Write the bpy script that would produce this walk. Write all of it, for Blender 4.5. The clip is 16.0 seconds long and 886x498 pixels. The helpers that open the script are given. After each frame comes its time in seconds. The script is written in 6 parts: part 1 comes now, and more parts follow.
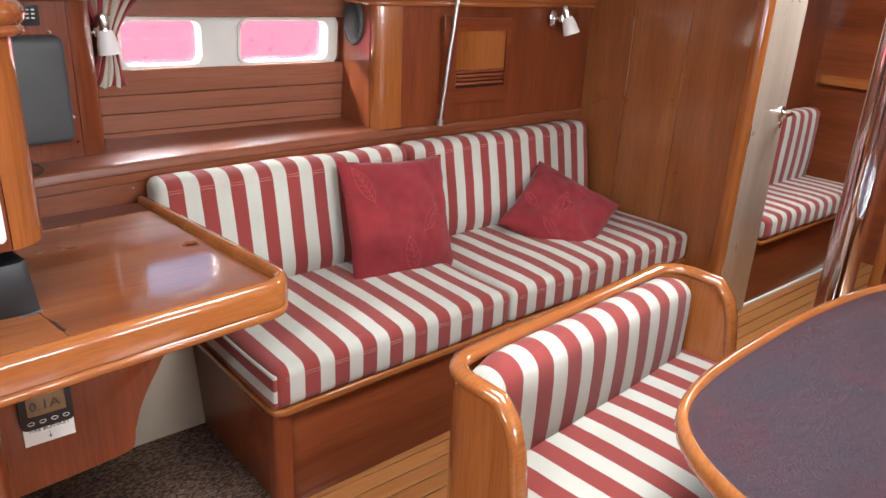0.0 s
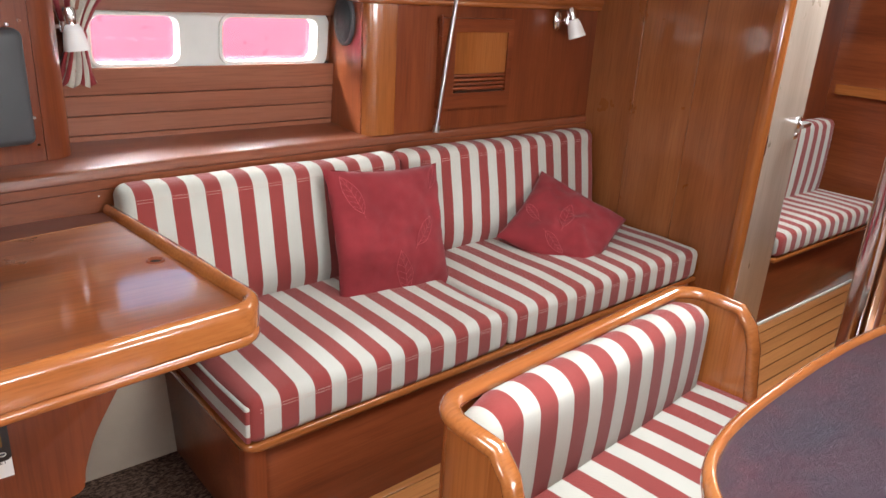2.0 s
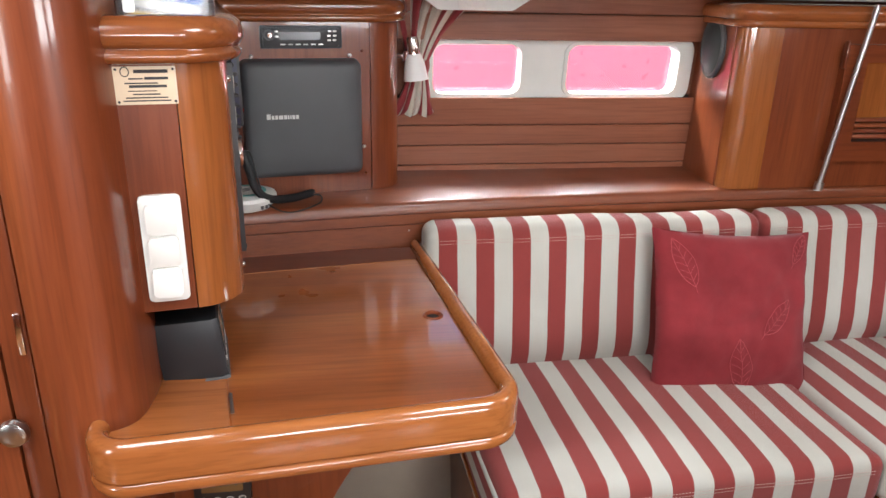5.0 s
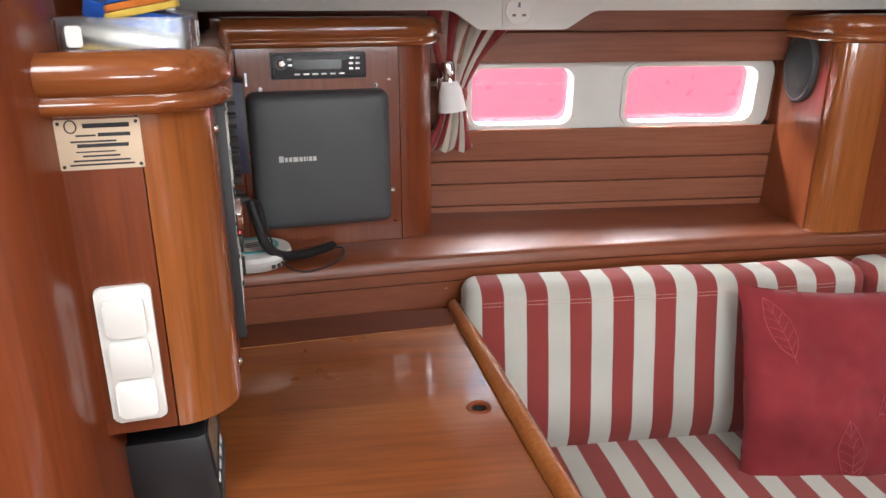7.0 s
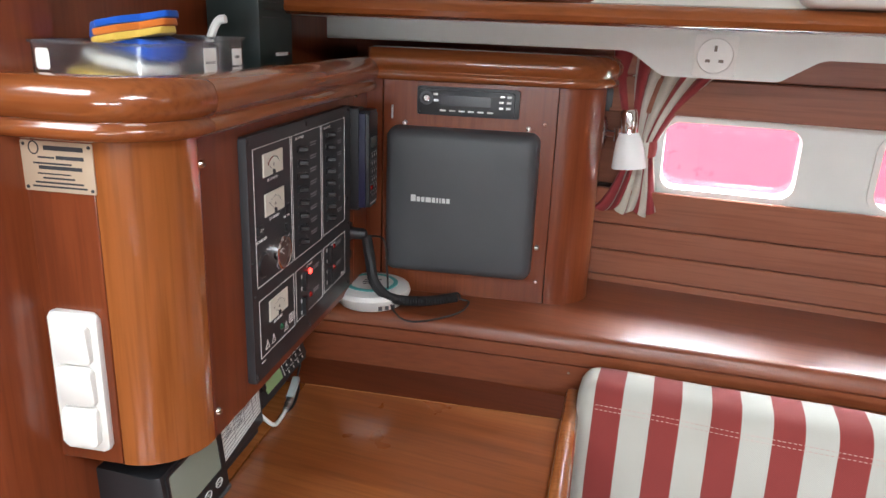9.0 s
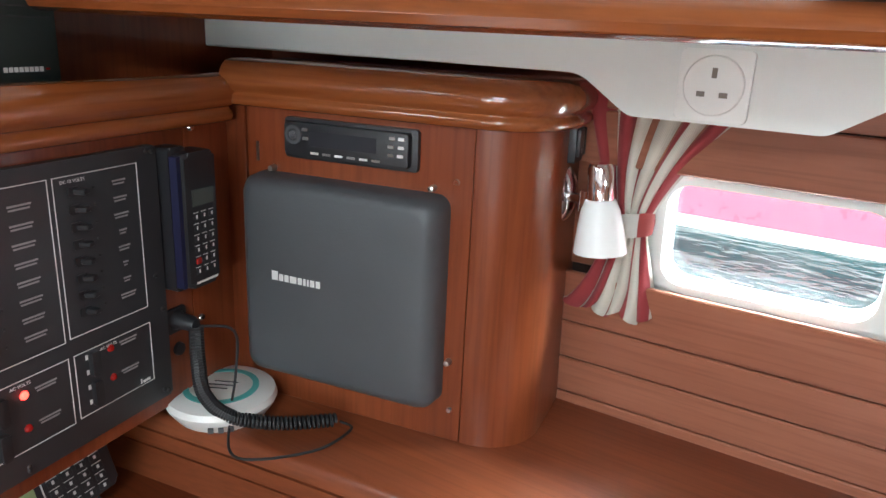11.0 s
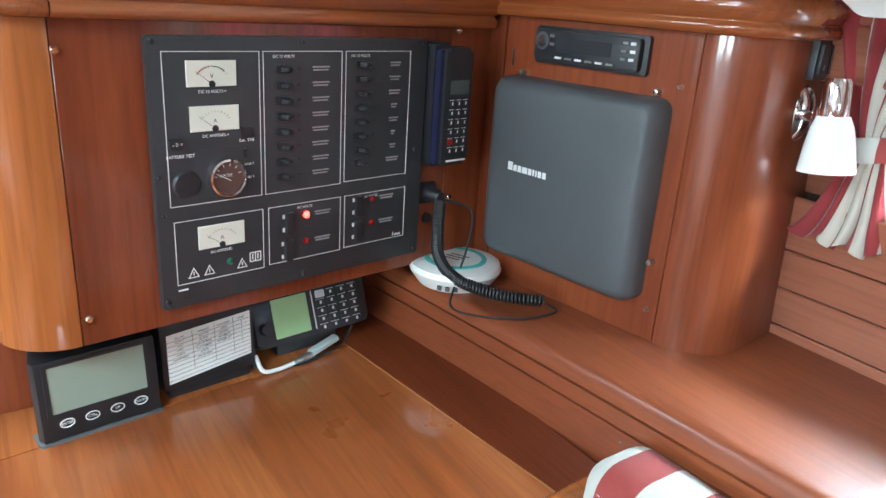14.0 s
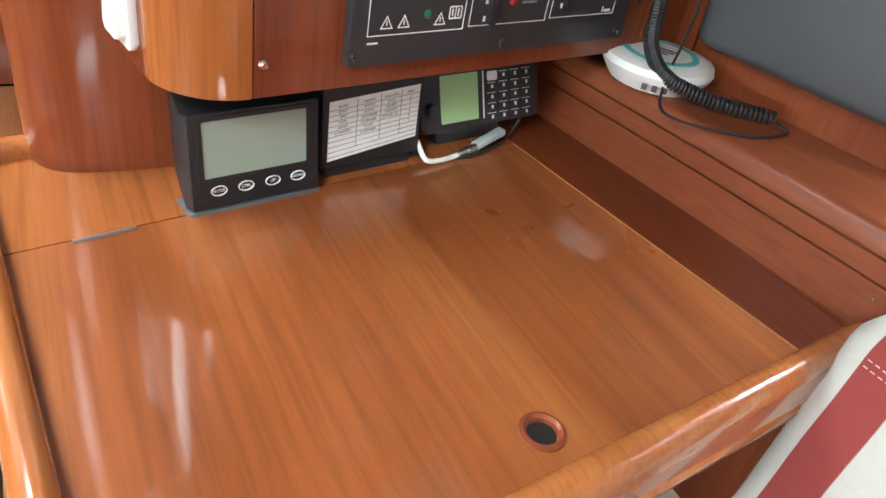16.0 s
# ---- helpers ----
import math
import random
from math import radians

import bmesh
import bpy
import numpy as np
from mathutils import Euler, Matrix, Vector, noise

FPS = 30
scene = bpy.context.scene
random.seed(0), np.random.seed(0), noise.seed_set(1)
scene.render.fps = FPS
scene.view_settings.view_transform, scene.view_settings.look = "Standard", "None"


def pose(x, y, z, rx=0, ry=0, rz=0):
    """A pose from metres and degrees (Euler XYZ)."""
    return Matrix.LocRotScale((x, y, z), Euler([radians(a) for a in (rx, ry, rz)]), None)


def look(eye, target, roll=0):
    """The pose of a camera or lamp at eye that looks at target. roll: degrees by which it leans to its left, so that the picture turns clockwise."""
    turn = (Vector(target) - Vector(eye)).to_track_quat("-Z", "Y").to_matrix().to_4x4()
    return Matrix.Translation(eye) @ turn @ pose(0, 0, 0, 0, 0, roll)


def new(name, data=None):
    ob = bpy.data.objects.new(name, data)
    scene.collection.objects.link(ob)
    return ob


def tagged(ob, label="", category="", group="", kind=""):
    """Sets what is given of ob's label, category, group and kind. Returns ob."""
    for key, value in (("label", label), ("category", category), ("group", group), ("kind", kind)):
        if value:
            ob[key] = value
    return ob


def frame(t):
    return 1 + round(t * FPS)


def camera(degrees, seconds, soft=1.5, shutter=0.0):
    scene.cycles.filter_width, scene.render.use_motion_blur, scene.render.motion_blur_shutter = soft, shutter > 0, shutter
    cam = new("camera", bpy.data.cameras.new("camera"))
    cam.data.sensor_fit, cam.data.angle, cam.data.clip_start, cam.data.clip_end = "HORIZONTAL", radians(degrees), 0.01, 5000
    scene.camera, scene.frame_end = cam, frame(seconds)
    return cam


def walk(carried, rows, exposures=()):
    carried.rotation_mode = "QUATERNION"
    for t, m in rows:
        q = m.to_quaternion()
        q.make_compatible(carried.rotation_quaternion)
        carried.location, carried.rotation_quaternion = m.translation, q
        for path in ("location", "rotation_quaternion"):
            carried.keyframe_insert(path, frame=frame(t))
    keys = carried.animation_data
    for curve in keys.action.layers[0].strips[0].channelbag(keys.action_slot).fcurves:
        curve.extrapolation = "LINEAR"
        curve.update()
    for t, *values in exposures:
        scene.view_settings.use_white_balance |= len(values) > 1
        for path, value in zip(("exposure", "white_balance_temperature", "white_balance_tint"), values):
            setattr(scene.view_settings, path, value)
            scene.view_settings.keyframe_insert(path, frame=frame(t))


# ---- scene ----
cam = camera(63.5, 16.0)
PATH = [
    (0, (-0.241, 0.768, 1.476), (0.958, 2.202, 0.764), 2.7),
    (0.5, (-0.22, 0.758, 1.475), (0.969, 2.203, 0.771), 2.2),
    (1, (-0.185, 0.776, 1.473), (1.016, 2.221, 0.788), 2.0),
    (1.5, (-0.152, 0.809, 1.47), (1.052, 2.249, 0.781), 2.1),
    (2, (-0.113, 0.9, 1.439), (1.092, 2.338, 0.746), 3.4),
    (2.5, (-0.086, 0.988, 1.451), (0.93, 2.558, 0.741), 2.3),
    (3, (0.027, 1.06, 1.433), (0.766, 2.773, 0.71), 2.5),
    (3.5, (0.086, 1.109, 1.433), (0.596, 2.895, 0.691), 2.4),
    (4, (0.112, 1.117, 1.445), (0.522, 2.928, 0.701), 2.5),
    (4.2, (0.131, 1.128, 1.446), (0.503, 2.951, 0.711), 2.1),
    (6.3, (0.185, 1.253, 1.458), (0.441, 3.13, 0.818), 0.6),
    (6.5, (0.171, 1.326, 1.453), (0.415, 3.204, 0.81), 0.4),
    (7, (0.187, 1.461, 1.451), (0.403, 3.341, 0.803), -0.1),
    (7.5, (0.33, 1.555, 1.446), (0.138, 3.446, 0.823), -0.6),
    (8, (0.478, 1.641, 1.452), (-0.029, 3.48, 0.85), 3.5),
    (8.5, (0.519, 1.668, 1.462), (-0.054, 3.491, 0.869), 2.6),
    (9, (0.548, 1.701, 1.466), (-0.086, 3.504, 0.875), 2.3),
    (9.5, (0.547, 1.822, 1.455), (-0.126, 3.609, 0.858), 2.1),
    (10, (0.511, 2.081, 1.456), (-0.157, 3.862, 0.838), 2.5),
    (10.2, (0.552, 2.179, 1.476), (-0.199, 3.923, 0.848), 2.2),
    (12.3, (0.857, 2.384, 1.487), (-0.435, 3.825, 0.98), 4.1),
    (12.5, (0.875, 2.381, 1.492), (-0.493, 3.748, 0.984), 3.4),
    (13, (0.926, 2.332, 1.486), (-0.554, 3.584, 0.992), 3.0),
    (13.5, (0.928, 2.299, 1.447), (-0.638, 3.429, 0.925), 3.9),
    (14, (0.917, 2.3, 1.389), (-0.65, 3.347, 0.719), 3.9),
    (14.5, (0.912, 2.286, 1.352), (-0.629, 3.289, 0.565), 4.7),
    (15, (0.854, 2.257, 1.314), (-0.626, 3.233, 0.388), 6.8),
    (15.5, (0.722, 2.226, 1.283), (-0.717, 3.144, 0.241), 8.5),
    (16, (0.669, 2.195, 1.259), (-0.702, 3.103, 0.122), 11.1),
]
EXPOSURE = [(0, 1.9, 6450, 10), (4, 1.85, 6450, 10), (7, 1.60, 6450, 10), (10, 2.0, 6000, 5), (12.5, 2.35, 5600, -4), (13.6, 2.5, 5300, -7), (14.3, 2.7, 5500, -3), (15, 2.75, 6200, 6), (16, 2.5, 6050, 2)]
walk(cam, [(t, look(eye, target, roll)) for t, eye, target, roll in PATH], EXPOSURE)

# ---- light ----
world = bpy.data.worlds.new("world")
scene.world = world
world.use_nodes = True
SUN_EL, SUN_AZ = 40.0, 200.0          # degrees; azimuth clockwise from +y
wn = world.node_tree.nodes
sky = wn.new("ShaderNodeTexSky")
sky.sky_type, sky.sun_disc = "NISHITA", False
sky.sun_elevation, sky.sun_rotation = radians(SUN_EL), radians(SUN_AZ)
wn["Background"].inputs["Strength"].default_value = 0.15
world.node_tree.links.new(sky.outputs[0], wn["Background"].inputs["Color"])
sun = new("sun", bpy.data.lights.new("sun", "SUN"))
sun.data.energy, sun.data.angle, sun.data.color = 5.0, radians(0.6), (1.0, 0.95, 0.88)
az, el = radians(SUN_AZ), radians(SUN_EL)
sun.matrix_world = look((0, 0, 0), (-math.sin(az) * math.cos(el), -math.cos(az) * math.cos(el), -math.sin(el)))


def skylight(name, x, y, z, sx, sy, watts, tint=(0.93, 0.97, 1.0)):
    lamp = new(name, bpy.data.lights.new(name, "AREA"))
    lamp.data.shape, lamp.data.size, lamp.data.size_y = "RECTANGLE", sx, sy
    lamp.data.energy, lamp.data.color = watts, tint
    lamp.matrix_world = look((x, y, z), (x, y + 1e-4, z - 1))
    return lamp


# Unseen hatches with added lamps, set to light desk, settee and forward cabin.
HATCHES = [(0.95, 1.35, 0.60, 0.60, 9.0), (-0.42, 1.45, 0.62, 0.62, 6.0), (3.1, 1.75, 0.50, 0.50, 11.0)]
PORTS = [(0.55, 0.90), (1.75, 0.90)]           # windows in the far side: middle, width
PORT_Z = (1.10, 1.38)
CEIL = 1.95
for hx, hy, hw, hd, watts in HATCHES:
    skylight("hatch_daylight", hx, hy, CEIL + 0.03, hw - 0.04, hd - 0.04, watts)
for px, pw in PORTS:
    lamp = skylight("port_daylight", px, -1.285, sum(PORT_Z) / 2, pw - 0.06, PORT_Z[1] - PORT_Z[0] - 0.04, 8.0)
    lamp.matrix_world = look((px, -1.285, sum(PORT_Z) / 2), (px, 0, sum(PORT_Z) / 2 - 0.02))
lamp = skylight("companionway_daylight", -2.19, 0.25, 1.40, 0.60, 0.80, 9.0)
lamp.matrix_world = look((-2.19, 0.25, 1.40), (0, 0.45, 1.25))
for px, pw in ((0.61, 0.30), (1.07, 0.36)):
    lamp = skylight("window_daylight", px, 3.59, 1.62, pw, 0.34, 15.0)
    lamp.matrix_world = look((px, 3.59, 1.62), (px, 3.12, 1.00))

# ---- building helpers ----
IDENT = Matrix.Identity(4)
NAV = Matrix.Translation((0.006, 2.386, 0)) @ Matrix.Rotation(radians(9.5), 4, "Z")   # chart corner, turned to the hull's curve
NAVR = NAV @ Matrix.Translation((0.042, -0.013, 0))                                     # the radio locker in that corner
SETTEE = Matrix.Translation((0.468, 2.332, 0)) @ Matrix.Rotation(radians(1.6), 4, "Z") @ Matrix.Translation((-0.470, -2.302, 0))
BASE = {}


def thing(name, base, label, category, group="", kind="", at=IDENT):
    """An empty at the base of a thing; its parts are given in the axes of `at`."""
    ob = new(name)
    ob.empty_display_size = 0.05
    ob.matrix_world = at @ Matrix.Translation(base)
    BASE[ob] = (Vector(base), at)
    return tagged(ob, label, category, group, kind)


def finish(name, bm, mat, sharp=38):
    me = bpy.data.meshes.new(name)
    bmesh.ops.recalc_face_normals(bm, faces=bm.faces[:])
    bm.to_mesh(me)
    bm.free()
    me.materials.append(mat)
    me.shade_smooth()
    me.set_sharp_from_angle(angle=radians(sharp))
    return me


def part(name, bm, mat, parent, label="", sharp=38):
    base, at = BASE[parent]
    bmesh.ops.translate(bm, vec=-base, verts=bm.verts[:])
    ob = new(name, finish(name, bm, mat, sharp))
    ob.parent = parent
    BASE[ob] = BASE[parent]
    return tagged(ob, label)


def solo(name, bm, mat, base, label, category, group="", kind="", at=IDENT, sharp=38):
    """A thing that is one mesh."""
    bmesh.ops.translate(bm, vec=-Vector(base), verts=bm.verts[:])
    ob = new(name, finish(name, bm, mat, sharp))
    ob.matrix_world = at @ Matrix.Translation(base)
    BASE[ob] = (Vector(base), at)
    return tagged(ob, label, category, group, kind)


def struct(name, bm, mat, label, category, sharp=38):
    return solo(name, bm, mat, (0, 0, 0), label, category, "", "structure", sharp=sharp)


def join(*bms):
    out = bmesh.new()
    for b in bms:
        me = bpy.data.meshes.new("tmp")
        b.to_mesh(me)
        b.free()
        out.from_mesh(me)
        bpy.data.meshes.remove(me)
    return out


def turned(bm, m):
    bmesh.ops.transform(bm, matrix=m, verts=bm.verts[:])
    return bm


def box(x0, x1, y0, y1, z0, z1, b=0.0, seg=2):
    bm = bmesh.new()
    bmesh.ops.create_cube(bm, size=1)
    bmesh.ops.transform(bm, matrix=Matrix.Translation(((x0 + x1) / 2, (y0 + y1) / 2, (z0 + z1) / 2)) @ Matrix.Diagonal((x1 - x0, y1 - y0, z1 - z0, 1)), verts=bm.verts[:])
    if b:
        bmesh.ops.bevel(bm, geom=bm.edges[:], offset=b, segments=seg, profile=0.5, affect="EDGES")
    return bm


def fillet(pts, radii, n=8):
    """A polygon with its corners rounded."""
    out = []
    k = len(pts)
    for i, p in enumerate(pts):
        r = radii[i] if hasattr(radii, "__len__") else radii
        p, a, b = Vector(p), Vector(pts[i - 1]), Vector(pts[(i + 1) % k])
        if r <= 0:
            out.append(p)
            continue
        da, db = (a - p).normalized(), (b - p).normalized()
        half = math.acos(max(-1, min(1, da.dot(db)))) / 2
        d = min(r / math.tan(half), (a - p).length * 0.49, (b - p).length * 0.49)
        r = d * math.tan(half)
        c = p + (da + db).normalized() * (r / math.sin(half))
        p0, p1 = p + da * d - c, p + db * d - c
        ang = p0.angle_signed(p1)
        for j in range(n + 1):
            out.append(c + Matrix.Rotation(-ang * j / n, 2) @ p0)
    return out


def prism(pts, z0, z1, b=0.0, seg=2, m=None):
    bm = bmesh.new()
    low = [bm.verts.new((p[0], p[1], z0)) for p in pts]
    top = [bm.verts.new((p[0], p[1], z1)) for p in pts]
    f0 = bm.faces.new(low[::-1])
    f1 = bm.faces.new(top)
    n = len(pts)
    for i in range(n):
        bm.faces.new((low[i], low[(i + 1) % n], top[(i + 1) % n], top[i]))
    if b:
        edges = list({e for f in (f0, f1) for e in f.edges})
        bmesh.ops.bevel(bm, geom=edges, offset=b, segments=seg, profile=0.5, affect="EDGES")
    if m is not None:
        bmesh.ops.transform(bm, matrix=m, verts=bm.verts[:])
    return bm


UPRIGHT_Y = Matrix(((1, 0, 0, 0), (0, 0, 1, 0), (0, 1, 0, 0), (0, 0, 0, 1)))   # (a, b, c) -> x=a, y=c, z=b
UPRIGHT_X = Matrix(((0, 0, 1, 0), (1, 0, 0, 0), (0, 1, 0, 0), (0, 0, 0, 1)))   # (a, b, c) -> x=c, y=a, z=b


def slab_y(pts, y0, y1, b=0.0, seg=2):
    """A plate in the x, z plane between y0 and y1."""
    return prism(pts, y0, y1, b, seg, UPRIGHT_Y)


def slab_x(pts, x0, x1, b=0.0, seg=2):
    """A plate in the y, z plane between x0 and x1."""
    return prism(pts, x0, x1, b, seg, UPRIGHT_X)


def rrect(x0, x1, y0, y1, r, n=6):
    return fillet([(x0, y0), (x1, y0), (x1, y1), (x0, y1)], r, n)


def ring_plate(outer, holes, z0, z1, m=None):
    """A plate with holes that go through it."""
    bm = bmesh.new()
    sides = []
    for z in (z0, z1):
        edges = []
        for loop in (outer, *holes):
            vs = [bm.verts.new((p[0], p[1], z)) for p in loop]
            edges += [bm.edges.new((vs[i], vs[(i + 1) % len(vs)])) for i in range(len(vs))]
            sides.append(vs)
        bmesh.ops.triangle_fill(bm, edges=edges, use_beauty=True)
    h = len(sides) // 2
    for a, b in zip(sides[:h], sides[h:]):
        for i in range(len(a)):
            bm.faces.new((a[i], a[(i + 1) % len(a)], b[(i + 1) % len(a)], b[i]))
    if m is not None:
        bmesh.ops.transform(bm, matrix=m, verts=bm.verts[:])
    return bm


def sweep(path, profile, closed=False):
    """A profile of (out, up) points carried along a path; out is to the right of the way."""
    bm = bmesh.new()
    pts = [Vector(p) for p in path]
    n = len(pts)
    rows = []
    for i, p in enumerate(pts):
        a = pts[(i - 1) % n] if closed or i > 0 else p
        b = pts[(i + 1) % n] if closed or i < n - 1 else p
        t0, t1 = (p - a), (b - p)
        t0 = t0.normalized() if t0.length > 1e-9 else t1.normalized()
        t1 = t1.normalized() if t1.length > 1e-9 else t0
        t = (t0 + t1).normalized()
        side = Vector((t.y, -t.x, 0)).normalized()
        up = side.cross(t).normalized()
        k = 1 / max(0.5, t.dot(t1))
        rows.append([bm.verts.new(p + side * (o * k) + up * u) for o, u in profile])
    m = len(profile)
    for i in range(n if closed else n - 1):
        r0, r1 = rows[i], rows[(i + 1) % n]
        for j in range(m):
            bm.faces.new((r0[j], r0[(j + 1) % m], r1[(j + 1) % m], r1[j]))
    if not closed:
        bm.faces.new(rows[0])
        bm.faces.new(rows[-1][::-1])
    return bm


def tube(path, r, seg=10):
    bm = bmesh.new()
    pts = [Vector(p) for p in path]
    rows = []
    normal = None
    for i, p in enumerate(pts):
        t = (pts[min(i + 1, len(pts) - 1)] - pts[max(i - 1, 0)]).normalized()
        if normal is None:
            normal = t.orthogonal().normalized()
        normal = (normal - t * normal.dot(t)).normalized()
        other = t.cross(normal)
        rr = r[i] if hasattr(r, "__len__") else r
        rows.append([bm.verts.new(p + (normal * math.cos(a) + other * math.sin(a)) * rr) for a in [2 * math.pi * j / seg for j in range(seg)]])
    for r0, r1 in zip(rows, rows[1:]):
        for j in range(seg):
            bm.faces.new((r0[j], r0[(j + 1) % seg], r1[(j + 1) % seg], r1[j]))
    bm.faces.new(rows[0][::-1])
    bm.faces.new(rows[-1])
    return bm


def lathe(profile, seg=24, m=None):
    """Profile of (radius, height) turned about z; radius 0 at an end closes it."""
    bm = bmesh.new()
    rows = []
    for r, z in profile:
        rows.append([bm.verts.new((0, 0, z))] if r < 1e-6 else [bm.verts.new((r * math.cos(2 * math.pi * j / seg), r * math.sin(2 * math.pi * j / seg), z)) for j in range(seg)])
    for r0, r1 in zip(rows, rows[1:]):
        for j in range(seg):
            k = (j + 1) % seg
            if len(r0) == 1 and len(r1) == 1:
                continue
            if len(r0) == 1:
                bm.faces.new((r0[0], r1[k], r1[j]))
            elif len(r1) == 1:
                bm.faces.new((r0[j], r0[k], r1[0]))
            else:
                bm.faces.new((r0[j], r0[k], r1[k], r1[j]))
    if m is not None:
        bmesh.ops.transform(bm, matrix=m, verts=bm.verts[:])
    return bm


def curve_pts(pts, n=8):
    """A smooth line through points (Catmull-Rom)."""
    p = [Vector(q) for q in pts]
    p = [2 * p[0] - p[1], *p, 2 * p[-1] - p[-2]]
    out = []
    for i in range(1, len(p) - 2):
        for j in range(n):
            t = j / n
            a, b, c, d = p[i - 1], p[i], p[i + 1], p[i + 2]
            out.append(0.5 * ((2 * b) + (c - a) * t + (2 * a - 5 * b + 4 * c - d) * t * t + (3 * b - a - 3 * c + d) * t ** 3))
    out.append(p[-2])
    return out


def soft_box(x0, x1, y0, y1, z0, z1, r, k=10, puff=0.0, lumps=0.0, seed=0.0):
    """A cushion: rounded box, puffed on its broad sides, with slight lumps."""
    lo, hi = Vector((x0, y0, z0)), Vector((x1, y1, z1))
    c, h = (lo + hi) / 2, (hi - lo) / 2
    axes = []
    for i in range(3):
        inner = h[i] - r
        m = max(1, int(k * min(1, h[i] * 3)))
        s = [-h[i], -h[i] + r * 0.3, -h[i] + r * 0.65] + [-inner + 2 * inner * j / m for j in range(m + 1)] + [h[i] - r * 0.65, h[i] - r * 0.3, h[i]]
        axes.append(s)
    bm = bmesh.new()
    for ax in range(3):
        u, v = (ax + 1) % 3, (ax + 2) % 3
        for sgn in (-1, 1):
            grid = []
            for a in axes[u]:
                row = []
                for b in axes[v]:
                    p = Vector((0, 0, 0))
                    p[ax], p[u], p[v] = sgn * h[ax], a, b
                    row.append(bm.verts.new(p))
                grid.append(row)
            for i in range(len(grid) - 1):
                for j in range(len(grid[0]) - 1):
                    q = (grid[i][j], grid[i + 1][j], grid[i + 1][j + 1], grid[i][j + 1])
                    bm.faces.new(q if sgn > 0 else q[::-1])
    bmesh.ops.remove_doubles(bm, verts=bm.verts[:], dist=1e-5)
    thin = min(range(3), key=lambda i: h[i])
    a1, a2 = [i for i in range(3) if i != thin]
    for vtx in bm.verts:
        p = vtx.co.copy()
        q = Vector([max(-h[i] + r, min(h[i] - r, p[i])) for i in range(3)])
        d = p - q
        if d.length > 1e-9:
            p = q + d.normalized() * r
        fu, fv = p[a1] / h[a1], p[a2] / h[a2]
        p[thin] += (1 if p[thin] > 0 else -1) * puff * max(0, 1 - fu ** 4) * max(0, 1 - fv ** 4) * min(1, abs(p[thin]) / h[thin])
        if lumps:
            w = p + c
            p += noise.noise_vector(w * 5 + Vector((seed, 0, 0))) * lumps
        vtx.co = p + c
    return bm


def bars(rects, depth, m=None):
    """Thin raised bars: (x0, x1, y0, y1) each."""
    out = []
    for x0, x1, y0, y1 in rects:
        out.append(box(x0, x1, y0, y1, 0, depth))
    bm = join(*out)
    return turned(bm, m) if m is not None else bm


def words(text, size, m, mat, name, parent, depth=0.0004, align="CENTER"):
    """Raised lettering in the built-in font, as a mesh part. m puts its x right, y up, z out of the surface."""
    cu = bpy.data.curves.new("tmp", "FONT")
    cu.body, cu.size, cu.extrude, cu.align_x, cu.align_y, cu.resolution_u = text, size, depth, align, "CENTER", 2
    ob = bpy.data.objects.new("tmp", cu)
    me = bpy.data.meshes.new_from_object(ob)
    bpy.data.objects.remove(ob)
    bm = bmesh.new()
    bm.from_mesh(me)
    bpy.data.meshes.remove(me)
    bpy.data.curves.remove(cu)
    turned(bm, m)
    return part(name, bm, mat, parent)


def face_x(u, v, z):
    """A surface that faces +x: its x to the right (+y), its y up."""
    return Matrix(((0, 0, 1, u), (1, 0, 0, v), (0, 1, 0, z), (0, 0, 0, 1)))


def face_y(x, y, z):
    """A surface that faces -y: its x right (+x), its y up."""
    return Matrix(((1, 0, 0, x), (0, 0, -1, y), (0, 1, 0, z), (0, 0, 0, 1)))


def beam(x):
    """The shelf's front follows the curve of the hull."""
    return 3.03 - 0.05 * (x - 1.4) ** 2 if x < 1.4 else 3.03 + 0.012 * (x - 1.4)


def hull(x, z=1.0):
    return 3.30 - 0.02 * (x - 0.9) ** 2 - 0.10 * (z - 0.92)

# ---- materials ----
def nodes_of(name):
    m = bpy.data.materials.new(name)
    m.use_nodes = True
    return m, m.node_tree.nodes, m.node_tree.links, m.node_tree.nodes["Principled BSDF"]


def ramp(n, l, src, stops):
    r = n.new("ShaderNodeValToRGB")
    r.color_ramp.elements[0].position, r.color_ramp.elements[0].color = stops[0][0], (*stops[0][1], 1)
    r.color_ramp.elements[1].position, r.color_ramp.elements[1].color = stops[-1][0], (*stops[-1][1], 1)
    for pos, col in stops[1:-1]:
        e = r.color_ramp.elements.new(pos)
        e.color = (*col, 1)
    l.new(src, r.inputs[0])
    return r.outputs[0]


def noise_node(n, l, vec, scale, detail=4.0, rough=0.55, dist=0.0):
    t = n.new("ShaderNodeTexNoise")
    t.inputs["Scale"].default_value, t.inputs["Detail"].default_value = scale, detail
    t.inputs["Roughness"].default_value, t.inputs["Distortion"].default_value = rough, dist
    if vec is not None:
        l.new(vec, t.inputs["Vector"])
    return t.outputs["Fac"]


